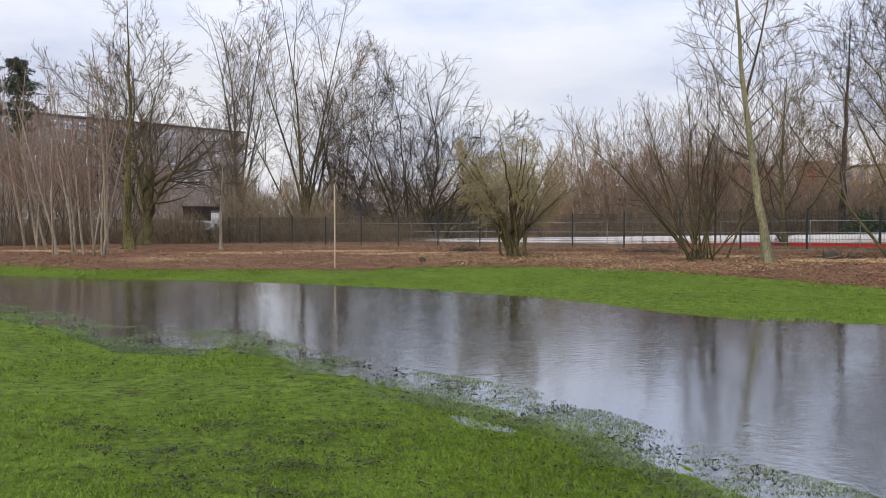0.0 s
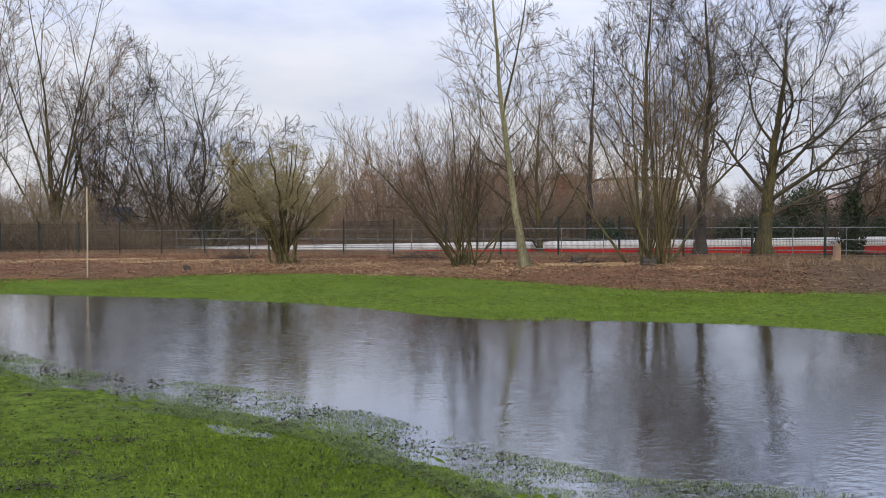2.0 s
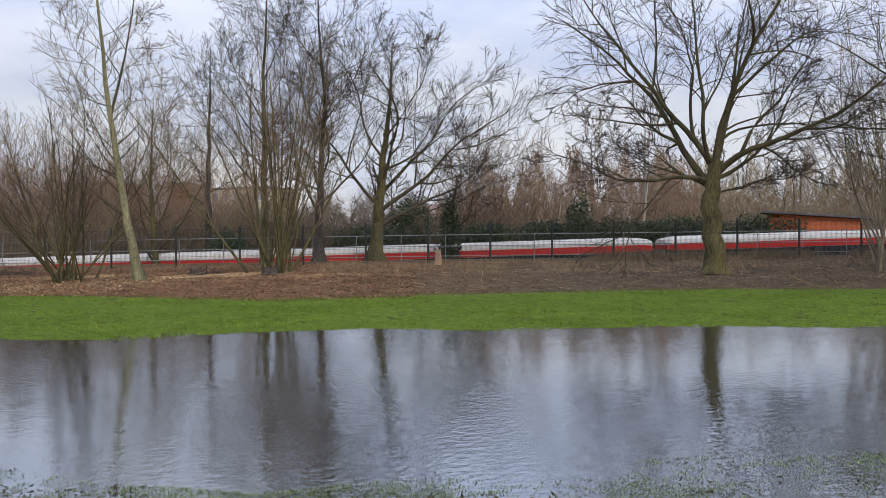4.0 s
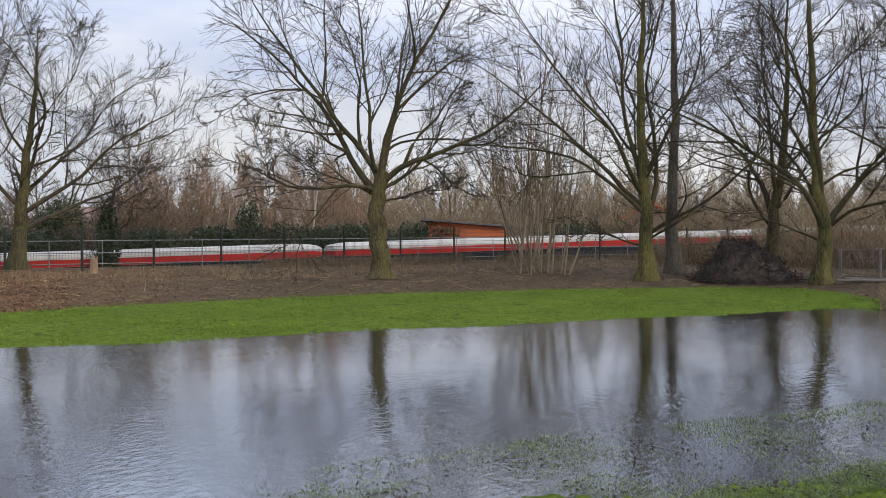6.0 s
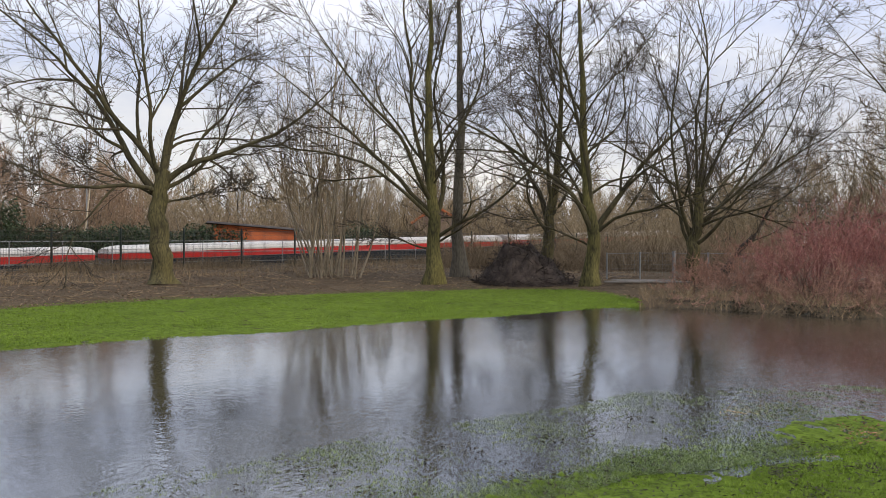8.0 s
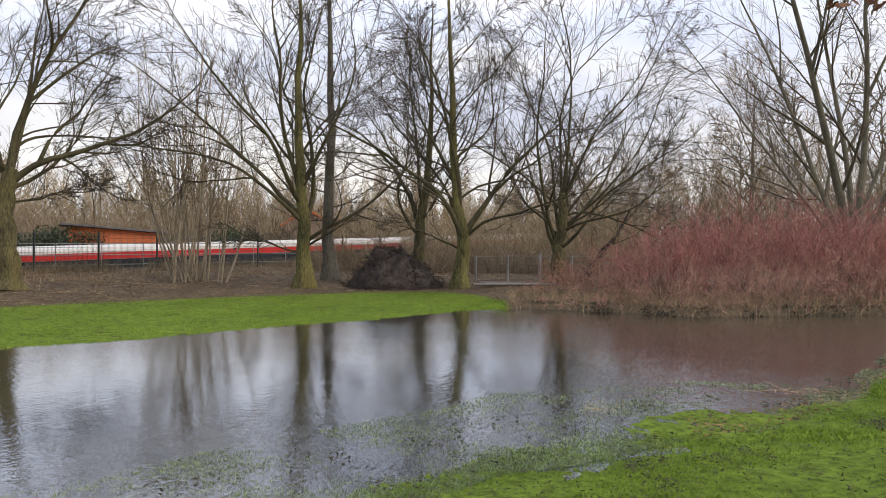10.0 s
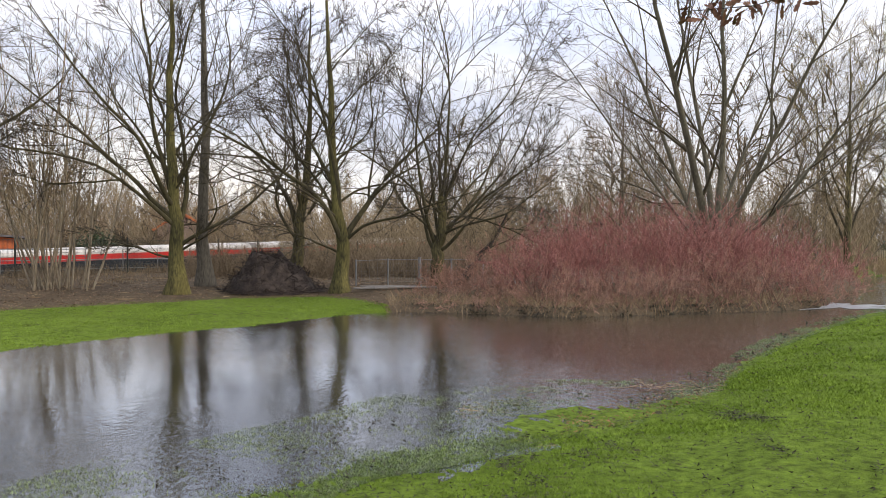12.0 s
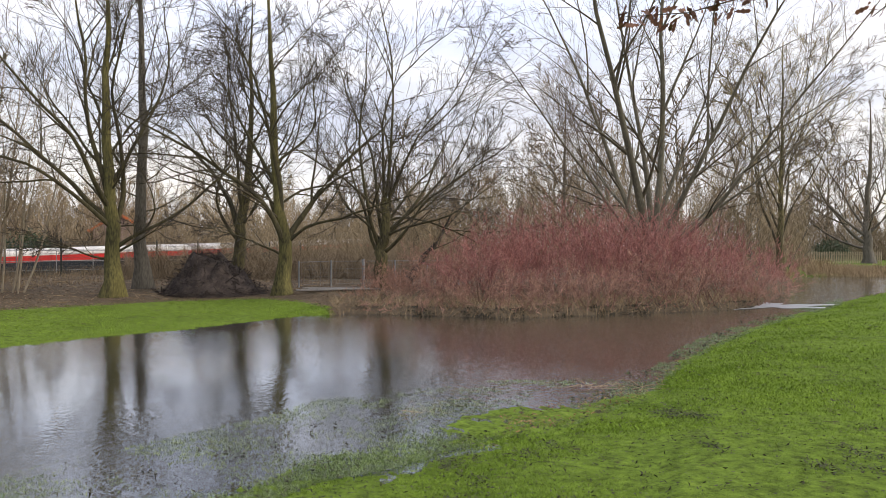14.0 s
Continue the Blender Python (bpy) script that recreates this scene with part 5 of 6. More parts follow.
def buildings():
    facade("apartment_building", "long grey-brick apartment block with small white windows", -31, 142, -13.6, 166, 17.6, 11, GREY_BRICK, ROOF_FELT, 6, 22, (0.8, 1.0), seed=3, skip=0.4)
    facade("brick_block", "orange brick apartment block with a flat roof", 16.6, 120, 21.0, 118, 7.6, 12, RED_BRICK, ROOF_FELT, 3, 4, seed=4)
    facade("brick_tower", "red brick building with a flat roof", 23.2, 150, 24.6, 149, 9.6, 9, RED_BRICK, ROOF_FELT, 3, 2, (1.2, 1.4), seed=5)
    facade("cream_building", "cream rendered building beside the red brick one", 24.6, 152, 29.5, 142, 8.6, 10, CREAM, ROOF_FELT, 3, 7, (1.2, 1.4), seed=6)
    facade("hut", "dark boarded hut with white windows", -17.6, 56.0, -15.8, 55.5, 2.5, 2.2, DARK_BOARD, DARK_BOARD, 1, 3, (0.45, 0.35), seed=7, skip=0)
    facade("container", "white painted container beside the dark hut", -15.8, 55.4, -15.35, 55.3, 2.2, 1.2, WHITE_PAINT, GREY_WOOD, 1, 1, (0.4, 0.4), seed=8, skip=1)
    facade("garden_house", "garden house with a blue pitched roof", -7.7, 72, -5.9, 71, 1.9, 4.0, GREY_WOOD, ROOF_BLUE, 1, 2, (0.6, 0.6), False, seed=9)
    facade("garden_house", "low house with a faded brown tiled roof", 39.2, 66, 42.2, 65, 1.7, 5.5, GREY_WOOD, ROOF_TILE, 1, 3, (0.7, 0.7), False, seed=10)
    facade("carport", "low shed with a white flat roof", 42.9, 60, 44.6, 59.5, 2.6, 3.0, DARK_BOARD, WHITE_PAINT, 1, 2, (0.5, 0.5), seed=11, skip=1)
    # mono-pitch shed with orange walls
    x, y = at(66.2, 50)
    ob = thing("shed", "orange boarded shed with a dark sloping roof", "shed", (x, y, float(height(x, y))), -66.2 + 4)
    bm = bmesh.new()
    v = [bm.verts.new(p) for p in ((-2.4, 0, 0), (2.4, 0, 0), (2.4, 3, 0), (-2.4, 3, 0), (-2.4, 0, 3.22), (2.4, 0, 2.85), (2.4, 3, 2.85), (-2.4, 3, 3.22))]
    for f in ((0, 1, 5, 4), (1, 2, 6, 5), (2, 3, 7, 6), (3, 0, 4, 7), (4, 5, 6, 7), (3, 2, 1, 0)):
        bm.faces.new([v[i] for i in f])
    part("wall", bm, ORANGE_WALL, ob)
    part("roof", box(bmesh.new(), (5.6, 3.8, 0.12), (0, 1.5, 0), 0.02, Matrix.Translation((0, 0, 3.12)) @ Matrix.Rotation(0.077, 4, "Y")), ROOF_FELT, ob)
    # gabled garden house
    x, y = at(78.6, 60)
    ob = thing("gabled_house", "small grey house with an orange-edged gable", "house", (x, y, float(height(x, y))), -78.4)
    bm = bmesh.new()
    v = [bm.verts.new(p) for p in ((-1.6, 0, 0), (1.6, 0, 0), (1.6, 0, 2.5), (0, 0, 3.5), (-1.6, 0, 2.5), (-1.6, 5, 0), (1.6, 5, 0), (1.6, 5, 2.5), (0, 5, 3.5), (-1.6, 5, 2.5))]
    for f in ((0, 1, 2, 3, 4), (9, 8, 7, 6, 5), (1, 6, 7, 2), (5, 0, 4, 9), (2, 7, 8, 3), (9, 4, 3, 8)):
        bm.faces.new([v[i] for i in f])
    part("wall", bm, ROOF_TILE, ob)
    for sgn in (-1, 1):
        part("roof_edge", box(bmesh.new(), (2.3, 5.4, 0.16), (0, 2.5, 0), 0.01, Matrix.Translation((sgn * 0.95, 0, 3.02)) @ Matrix.Rotation(sgn * 0.56, 4, "Y")), ORANGE_WALL, ob)


def masts():
    for az, r, tall, rad, lean, mat, label in ((55.6, 52, 7.4, 0.05, 0.0, GALVANISED, "thin grey lamp mast beside the railway"), (55.3, 50, 4.2, 0.05, 0.45, PALE_WOOD, "leaning pale wooden pole"), (49.6, 52, 3.4, 0.05, 0.4, PALE_WOOD, "leaning pale birch pole")):
        x, y, z = spot(az, r)
        ob = thing("pole", label, "pole", (x, y, z), -az)
        V, F = tubes(np.array([[(0, 0, -0.1), (lean * 0.5, 0, tall / 2), (lean, 0, tall)]]), np.array([[rad, rad * 0.9, rad * 0.7]]), 8)
        part("shaft", mesh_of("shaft", V, F, mat, True), mat, ob)


scrub()
buildings()
masts()
for i, (az, r, size, n, lab) in enumerate(((27.2, 47, (2.6, 2.4, 2.9), 3600, "dark evergreen bush behind the railing"), (54.0, 49, (5.0, 1.6, 2.0), 5200, "dark clipped ivy hedge behind the railway"), (58.2, 49, (5.4, 1.6, 2.1), 5200, "dark clipped ivy hedge behind the railway"),
                                    (63.4, 50, (4.8, 1.6, 2.2), 4600, "dark clipped ivy hedge behind the railway"), (49.0, 50, (3.8, 1.6, 1.9), 3600, "dark clipped ivy hedge behind the railway"), (39.6, 52, (2.8, 2.2, 3.6), 3600, "dark evergreen behind the railway"), (73.4, 54, (3.2, 2.0, 2.9), 3000, "rounded laurel bush behind the railway"),
                                    (44.6, 50, (4.4, 1.8, 1.8), 3600, "low ivy-covered bank behind the railway"), (37.0, 50, (5.0, 1.8, 1.7), 3600, "low ivy-covered bank behind the railway"), (1.0, 62, (6.0, 2.0, 2.6), 4000, "dark evergreen hedge behind the railway"),
                                    (51.2, 48, (1.6, 1.4, 3.3), 2000, "ivy-clad bush behind the railway"), (125.4, 84, (3.6, 2.4, 2.2), 2400, "green garden bush beyond the far bank"), (-4.0, 66, (5.0, 2.0, 2.4), 3000, "dark evergreen hedge behind the railway"))):
    leafy(lab, az, r, size, n, IVY, 800 + i, name="hedge" if "hedge" in lab else "evergreen_shrub")
leafy("ivy wrapped round the dead tree trunk", 42.3, 38.9, (1.0, 0.9, 4.8), 2600, IVY, 830, name="ivy", category="ivy")


def pine():
    rng = np.random.default_rng(84)
    x, y, z = spot(-27.3, 78)
    ob = tree("tall pine with a dark green crown", -27.3, 78, [(0, 0, 0), (0.1, 0, 5), (0, 0, 10), (0.1, 0, 14.6)], 0.3, fan(14, 55, 85, 3.4, 0.55, 0.97, 0.3, 84, 60), BARK_OLIVE, NEEDLE, 84, name="pine_tree", k2=3, k3=3, k4=2)
    n = 6000
    h = 9.0 + 5.8 * rng.random(n)
    w = 3.4 * np.sqrt(np.clip((15.2 - h) / 5.5, 0.02, 1)) * (0.75 + 0.25 * np.sin(h * 6))
    a = rng.random(n) * 6.283
    k = np.sqrt(rng.random(n))
    c = np.stack([np.cos(a) * w * k, np.sin(a) * w * k, h + 0.2 * np.sin(a * 3)], -1)
    keep = np.sin(c[:, 0] * 2.4 + 1) + np.sin(c[:, 2] * 3.1) + np.sin(c[:, 1] * 2.2) > -0.5
    c = c[keep]
    n = len(c)
    d = unit(rng.normal(size=(n, 3)))
    t = unit(np.cross(d, rng.normal(size=(n, 3))))
    V = np.stack([c - d * 0.22, c + t * 0.05, c + d * 0.22, c - t * 0.05], 1).reshape(-1, 3)
    tagged(part("needles", mesh_of("needles", V, np.arange(4 * n).reshape(-1, 4), NEEDLE), NEEDLE, ob), kind="stuff")


pine()
tree("upright olive-grey tree on the far bank, bare", 122.4, 52.0, [(0, 0, 0), (0, 0, 3), (0.1, 0, 7), (0.2, 0, 14)], 0.24, fan(13, 15, 32, 8.0, 0.12, 0.9, 0.5, 90), BARK_OLIVE, TWIG_OLIVE, 90, k2=9, k3=7, k4=5, thin=0.005)
tree("dark spreading tree beyond the channel, bare", 127.6, 74.0, [(0, 0, 0), (-0.2, 0, 2), (-0.3, 0, 4), (0, 0, 8), (0, 0, 14)], 0.42,
     [(0.2, -66, 0, 8.5, 0.5), (0.26, -50, -15, 8.5, 0.5), (0.3, 50, 10, 8.0, 0.5), (0.34, -34, 15, 9.0, 0.5), (0.4, 26, -10, 8.5, 0.5), (0.5, -20, 10, 7.5, 0.5), (0.6, 35, 10, 6.0, 0.5), (0.15, -78, -10, 7.0, 0.4)], BARK_GREY, TWIG_MID, 91, k2=12, k3=8, k4=4, thin=0.006, limb_bark=BARK_GREY)
tree("tall grey tree behind the willow, bare", 108.5, 58.0, [(0, 0, 0), (0, 0, 4), (0.1, 0, 8), (0.2, 0, 13)], 0.22, fan(12, 20, 45, 6.0, 0.2, 0.92, 0.5, 92), BARK_GREY, TWIG_BROWN, 92, k2=9, k3=7, k4=5, thin=0.005)


# ---- grass, litter, small things ----
def scatter(n, az0, az1, lo, hi, rng, even=False):
    """Places by bearing and range between two ranges; the spacing widens with the distance."""
    a = az0 + (az1 - az0) * rng.random(n)
    r0, r1 = lo(a), hi(a)
    keep = r1 > r0 * 1.001
    a, r0, r1 = a[keep], r0[keep], r1[keep]
    u = rng.random(len(a))
    r = r0 * (r1 / r0) ** u if not even else r0 + (r1 - r0) * u
    return a, r, r * np.sin(np.radians(a)), r * np.cos(np.radians(a))


def blades(name, label, a, r, x, y, z, tall, wide, mat, rng, flop=0.5):
    n = len(x)
    t = rng.random(n) * 6.283
    side = np.stack([np.cos(t), np.sin(t), np.zeros(n)], -1) * (wide * (0.6 + 0.8 * rng.random(n)))[:, None]
    lean = np.stack([rng.normal(size=n) * flop, rng.normal(size=n) * flop, np.ones(n)], -1) * (tall * (0.5 + rng.random(n)))[:, None]
    p = np.stack([x, y, z], -1)
    V = np.stack([p - side, p + side, p + lean], 1).reshape(-1, 3)
    me = mesh_of(name, V, np.arange(3 * n).reshape(-1, 3), mat)
    return tagged(new(name, me), label, "grass", kind="stuff")


def grass():
    rng = np.random.default_rng(100)
    near = lambda a: knots(NEAR, a)
    shallow = lambda a: knots(NEAR, a) * knots(SHALLOW, a)
    a, r, x, y = scatter(520000, -31, 131, lambda a: np.full_like(a, 3.9), lambda a: np.maximum(near(a) * 1.18, 4.0), rng)
    patch = np.sin(x * 1.9 + 0.7 * np.sin(y * 1.3)) + np.sin(y * 2.3 + 1.1 * np.sin(x * 0.9)) + np.sin(x * 5.1 + y * 3.7) * 0.7
    edge = np.clip((near(a) - r) / (0.10 * near(a)), 0, 1)
    ragged = near(a) * (1.0 + 0.05 * np.sin(x * 3.1 + 2 * np.sin(y * 2.7)) + 0.035 * np.sin(y * 5.3 + x * 4.1) + 0.05 * np.sin(x * 13 + 2 * np.sin(y * 9)) * np.sin(y * 15 + x * 3) + 0.035 * rng.normal(size=len(a)))
    keep = (r < ragged) & (patch + rng.normal(size=len(a)) * 0.9 > -2.7) & (rng.random(len(a)) < 0.7 + 0.3 * edge)
    a, r, x, y, patch = a[keep], r[keep], x[keep], y[keep], patch[keep]
    blades("lawn_grass", "short wet green lawn grass", a, r, x, y, np.maximum(height(x, y) - 0.004, -0.004), 0.019 + 0.004 * patch + 0 * r, 0.0028 * np.maximum(1, r / 6.5), BLADE, rng, 0.75)
    a, r, x, y = scatter(150000, 98, 131, lambda a: np.full_like(a, 7.5), lambda a: np.minimum(np.maximum(near(a), 7.6), 40), rng)
    keep = (r < near(a)) & (rng.random(len(a)) < np.clip((r - 7.5) / 4, 0.0, 0.85))
    a, r, x, y = a[keep], r[keep], x[keep], y[keep]
    blades("lawn_grass", "short wet green lawn grass", a, r, x, y, height(x, y) - 0.004, 0.024 + 0 * r, 0.0034 * np.maximum(1, r / 6.5), BLADE, rng, 0.75)
    a, r, x, y = scatter(460000, -31, 126, lambda a: near(a) * 0.95, lambda a: shallow(a) * 1.07, rng)
    q = (r - near(a)) / np.maximum(shallow(a) * 1.07 - near(a), 0.05)
    clump = np.sin(x * 2.3 + 2 * np.sin(y * 1.7)) + np.sin(y * 2.9 + 2 * np.sin(x * 2.1)) + 0.9 * np.sin(x * 7.1 + 2 * np.sin(y * 6.7)) * np.sin(y * 8.3)
    keep = rng.random(len(a)) < np.clip(0.72 - 0.60 * q + 0.42 * clump + 0.45 * np.sin(x * 17 + 3 * np.sin(y * 13)) * np.sin(y * 19 + 2 * np.sin(x * 11)), 0.02, 1)
    a, r, x, y = a[keep], r[keep], x[keep], y[keep]
    blades("flooded_grass", "grass tips standing out of the shallow water", a, r, x, y, np.maximum(height(x, y), -0.008), 0.015 + 0 * r, 0.0045 * np.maximum(1, r / 6.5), BLADE_WET, rng, 0.9)
    a, r, x, y = scatter(140000, -31, 94, lambda a: knots(FAR, a) - 0.05, lambda a: knots(LAWN, a) + 0.5, rng, True)
    blades("bank_grass", "green grass strip between water and bank", a, r, x, y, height(x, y) - 0.004, 0.026 + 0 * r, 0.0065 + 0 * r, BLADE, rng, 0.7)


def flakes(name, label, x, y, size, mat, rng, lift=0.012, least=-9.0):
    n = len(x)
    c = np.stack([x, y, np.maximum(height(x, y), least) + lift + 0.02 * rng.random(n)], -1)
    a = unit(rng.normal(size=(n, 3)) * np.array([1, 1, 0.35]))
    t = unit(np.cross(a, rng.normal(size=(n, 3)) * 0.5 + np.array([0, 0, 1])))
    s = (size * (0.5 + rng.random(n)))[:, None]
    V = np.stack([c - a * s, c + t * s * 0.55, c + a * s - t * s * 0.2], 1).reshape(-1, 3)
    return tagged(new(name, mesh_of(name, V, np.arange(3 * n).reshape(-1, 3), mat)), label, "litter", kind="stuff")


def litter():
    rng = np.random.default_rng(101)
    a, r, x, y = scatter(90000, -31, 40, lambda a: knots(LAWN, a) - 0.3, lambda a: np.minimum(fence_range(a) - 0.5, 44), rng, True)
    flakes("leaf_litter", "russet leaf litter covering the bank", x, y, 0.032 + 0 * x, LITTER, rng)
    a, r, x, y = scatter(60000, 34, 122, lambda a: knots(LAWN, a) - 0.2, lambda a: np.minimum(fence_range(a) + 0.5, knots(LAWN, a) + 14), rng, True)
    flakes("leaf_litter", "dull brown leaf litter covering the bank", x, y, 0.032 + 0 * x, LITTER_DULL, rng)
    for az, r, sx, n in ((-14.0, 31, 1.6, 700), (6.5, 30.5, 1.4, 600), (18.5, 28.5, 1.2, 700), (-2.0, 29.5, 1.5, 700), (-7.0, 33, 1.4, 900), (-26.0, 36, 1.6, 900), (3.0, 27.5, 2.0, 900), (10.0, 27.5, 1.2, 500), (24.5, 27, 0.8, 700), (28.0, 27.5, 1.0, 900), (14.2, 25.5, 1.5, 600), (21.0, 25.0, 1.6, 500), (-18.5, 27.5, 1.0, 300), (33, 26, 1.0, 250)):
        px, py = at(az, r)
        n *= 3
        x, y = px + rng.normal(size=n) * sx * 0.8, py + rng.normal(size=n) * sx * 0.5
        flakes("wood_chips", "pale wood chips lying where a tree was cut", x, y, 0.031 + 0 * x, CHIPS, rng, 0.02)
    # dry standing stalks
    a, r, x, y = scatter(16000, 32, 90, lambda a: fence_range(a) - 6.5, lambda a: fence_range(a) + 0.6, rng, True)
    clump = np.sin(x * 1.7 + 2 * np.sin(y * 0.8)) + np.sin(y * 2.1 + x)
    keep = clump + rng.normal(size=len(x)) * 0.5 > 0.3
    a, r, x, y = a[keep], r[keep], x[keep], y[keep]
    blades("dry_stalks", "dry straw-coloured stalks before the fence", a, r, x, y, height(x, y), 0.22 + 0 * r, 0.006 + 0 * r, TWIG_STRAW, rng, 0.35)
    a, r, x, y = scatter(5000, -30, 32, lambda a: fence_range(a) - 3.0, lambda a: fence_range(a) + 0.5, rng, True)
    blades("dry_stalks", "dry straw-coloured stalks before the fence", a, r, x, y, height(x, y), 0.16 + 0 * r, 0.006 + 0 * r, TWIG_STRAW, rng, 0.4)
    a, r, x, y = scatter(11000, 50, 88, lambda a: fence_range(a) - 0.9, lambda a: fence_range(a) + 1.3, rng, True)
    keep = np.sin(x * 1.1 + 2 * np.sin(y * 0.7)) + np.sin(y * 1.7) + rng.normal(size=len(x)) * 0.6 > -0.6
    a, r, x, y = a[keep], r[keep], x[keep], y[keep]
    blades("dry_stalks", "tall brown dead stalks along the fence", a, r, x, y, height(x, y), 0.40 + 0 * r, 0.008 + 0 * r, TWIG_BROWN, rng, 0.4)
    # twigs lying about
    for az0, az1, n, mat, label in ((-30, 34, 500, TWIG_RUST, "fallen twigs lying on the russet bank"), (30, 92, 700, TWIG_STRAW, "fallen twigs lying on the dull bank")):
        a, r, x, y = scatter(n, az0, az1, lambda a: knots(LAWN, a) + 0.4, lambda a: np.minimum(fence_range(a), knots(LAWN, a) + 12), rng, True)
        p = np.stack([x, y, height(x, y) + 0.02], -1)
        d = unit(rng.normal(size=(len(x), 3)) * np.array([1, 1, 0.12]))
        P, R = bend(rng, p, d, 0.2 + 0.9 * rng.random(len(x)) ** 2, 0.005 + 0.009 * rng.random(len(x)), 4, 0.0, 0.12, 0.5)
        P[..., 2] = np.maximum(P[..., 2], height(P[..., 0], P[..., 1]) + 0.01)
        tagged(new("fallen_twigs", mesh_of("fallen_twigs", *tubes(P, R, 3), mat)), label, "twigs", kind="stuff")
    # leaves and clods on the lawn
    a, r, x, y = scatter(24000, -31, 131, lambda a: np.full_like(a, 4.0), lambda a: np.maximum(knots(NEAR, a), 4.1), rng)
    flakes("lawn_litter", "dark clods and dead leaves on the lawn", x, y, 0.007 + 0.0011 * r, CLOD, rng, 0.016)
    mx, my = [], []
    for lo, hi, r0, r1, n in ((-29, -4, 4.2, 6.6, 26), (96, 129, 4.8, 10.0, 34)):   # trodden muddy spots
        for k in range(n):
            az, rr = lo + (hi - lo) * rng.random(), r0 + (r1 - r0) * rng.random()
            if rr > knots(NEAR, az) - 0.4:
                continue
            m = int(40 + 90 * rng.random())
            px, py = at(az, rr)
            mx.append(px + rng.normal(size=m) * 0.11)
            my.append(py + rng.normal(size=m) * 0.06)
    mx, my = np.concatenate(mx), np.concatenate(my)
    flakes("mud_clods", "dark wet clods in trodden patches of lawn", mx, my, 0.014 + 0 * mx, CLOD, rng, 0.014)
    a, r, x, y = scatter(16000, -31, 122, lambda a: knots(NEAR, a) * 0.97, lambda a: knots(NEAR, a) * np.maximum(knots(SHALLOW, a), 1.1) * 1.05, rng)
    keep = np.sin(x * 4.1 + 2 * np.sin(y * 3.3)) + np.sin(y * 4.7 + 2 * np.sin(x * 3.9)) + rng.normal(size=len(x)) * 0.7 > 1.35
    flakes("sodden_clods", "dark sodden clods and tufts in the shallow water", x[keep], y[keep], 0.010 + 0.0016 * r[keep], CLOD, rng, 0.012, 0.0)
    a, r, x, y = scatter(1300, 104, 121, lambda a: knots(NEAR, a) - 0.3, lambda a: knots(NEAR, a) * 1.12, rng)
    flakes("washed_leaves", "brown leaves washed up along the water's edge", x, y, 0.018 + 0 * r, LITTER, rng, 0.01)
    a, r, x, y = scatter(5200, 93.5, 121.5, lambda a: knots(FAR, a) - 0.12, lambda a: knots(FAR, a) + 0.7, rng, True)
    keep = np.sin(x * 2.3 + y * 1.9) + np.sin(y * 5.1) + rng.normal(size=len(x)) * 0.6 > 0.3
    flakes("bank_debris", "dark sodden debris along the foot of the thicket", x[keep], y[keep], 0.045 + 0 * x[keep], CLOD, rng, 0.01, 0.0)
    # reeds at the far bank and the dogwood's foot
    a, r, x, y = scatter(7000, 121.5, 129.0, lambda a: np.full_like(a, 58.0), lambda a: np.full_like(a, 67.0), rng, True)
    blades("reeds", "dry straw-coloured reeds on the far bank", a, r, x, y, np.maximum(height(x, y), 0), 0.5 + 0 * r, 0.012 + 0 * r, TWIG_STRAW, rng, 0.5)
    a, r, x, y = scatter(2600, 92.3, 121, lambda a: knots(FAR, a) - 0.15, lambda a: knots(FAR, a) + 2.2, rng, True)
    blades("reeds", "bent dry stalks at the foot of the dogwood", a, r, x, y, height(x, y), 0.34 + 0 * r, 0.006 + 0 * r, TWIG_STRAW, rng, 0.9)


def pile(label, az, r, size, n, mat, seed, name="brushwood_pile", place=None, tall=0.6):
    rng = np.random.default_rng(seed)
    x, y, z = place or spot(az, r)
    ob = thing(name, label, "brushwood", (x, y, z), -az)
    p = rng.normal(size=(n, 3)) * np.array([size * 0.4, size * 0.3, 0]) + np.array([0, 0, 0.03])
    d = unit(rng.normal(size=(n, 3)) * np.array([1, 0.7, 0.45]) + np.array([0, 0, 0.18]))
    P, R = bend(rng, p, d, size * (0.3 + 0.5 * rng.random(n)), (0.004 + 0.010 * rng.random(n)) * min(1, size), 4, -0.06, 0.12, 0.6)
    P[..., 2] = np.clip(P[..., 2], 0.0, tall)
    V, F = tubes(P, R, 4)
    tagged(part("stick_mass", mesh_of("stick_mass", V, F, mat), mat, ob), kind="stuff")
    return ob


def stump(label, az, r, rad, tall, mat, seed):
    rng = np.random.default_rng(seed)
    x, y, z = spot(az, r)
    ob = thing("tree_stump", label, "tree stump", (x, y, z - 0.05), -az)
    a = np.arange(14) * 2 * np.pi / 14
    bm = bmesh.new()
    rings = []
    for k, (h, s) in enumerate(((0, 1.45), (0.12, 1.1), (0.5, 0.95), (1.0, 0.85))):
        rings.append([bm.verts.new((math.cos(t) * rad * s * (0.9 + 0.2 * rng.random()), math.sin(t) * rad * s * (0.9 + 0.2 * rng.random()), h * tall * (1 if k < 3 else 0.7 + 0.6 * rng.random()))) for t in a])
    for p, q in zip(rings, rings[1:]):
        for i in range(14):
            j = (i + 1) % 14
            bm.faces.new((p[i], p[j], q[j], q[i]))
    bm.faces.new(rings[-1])
    part("wood", bm, mat, ob)


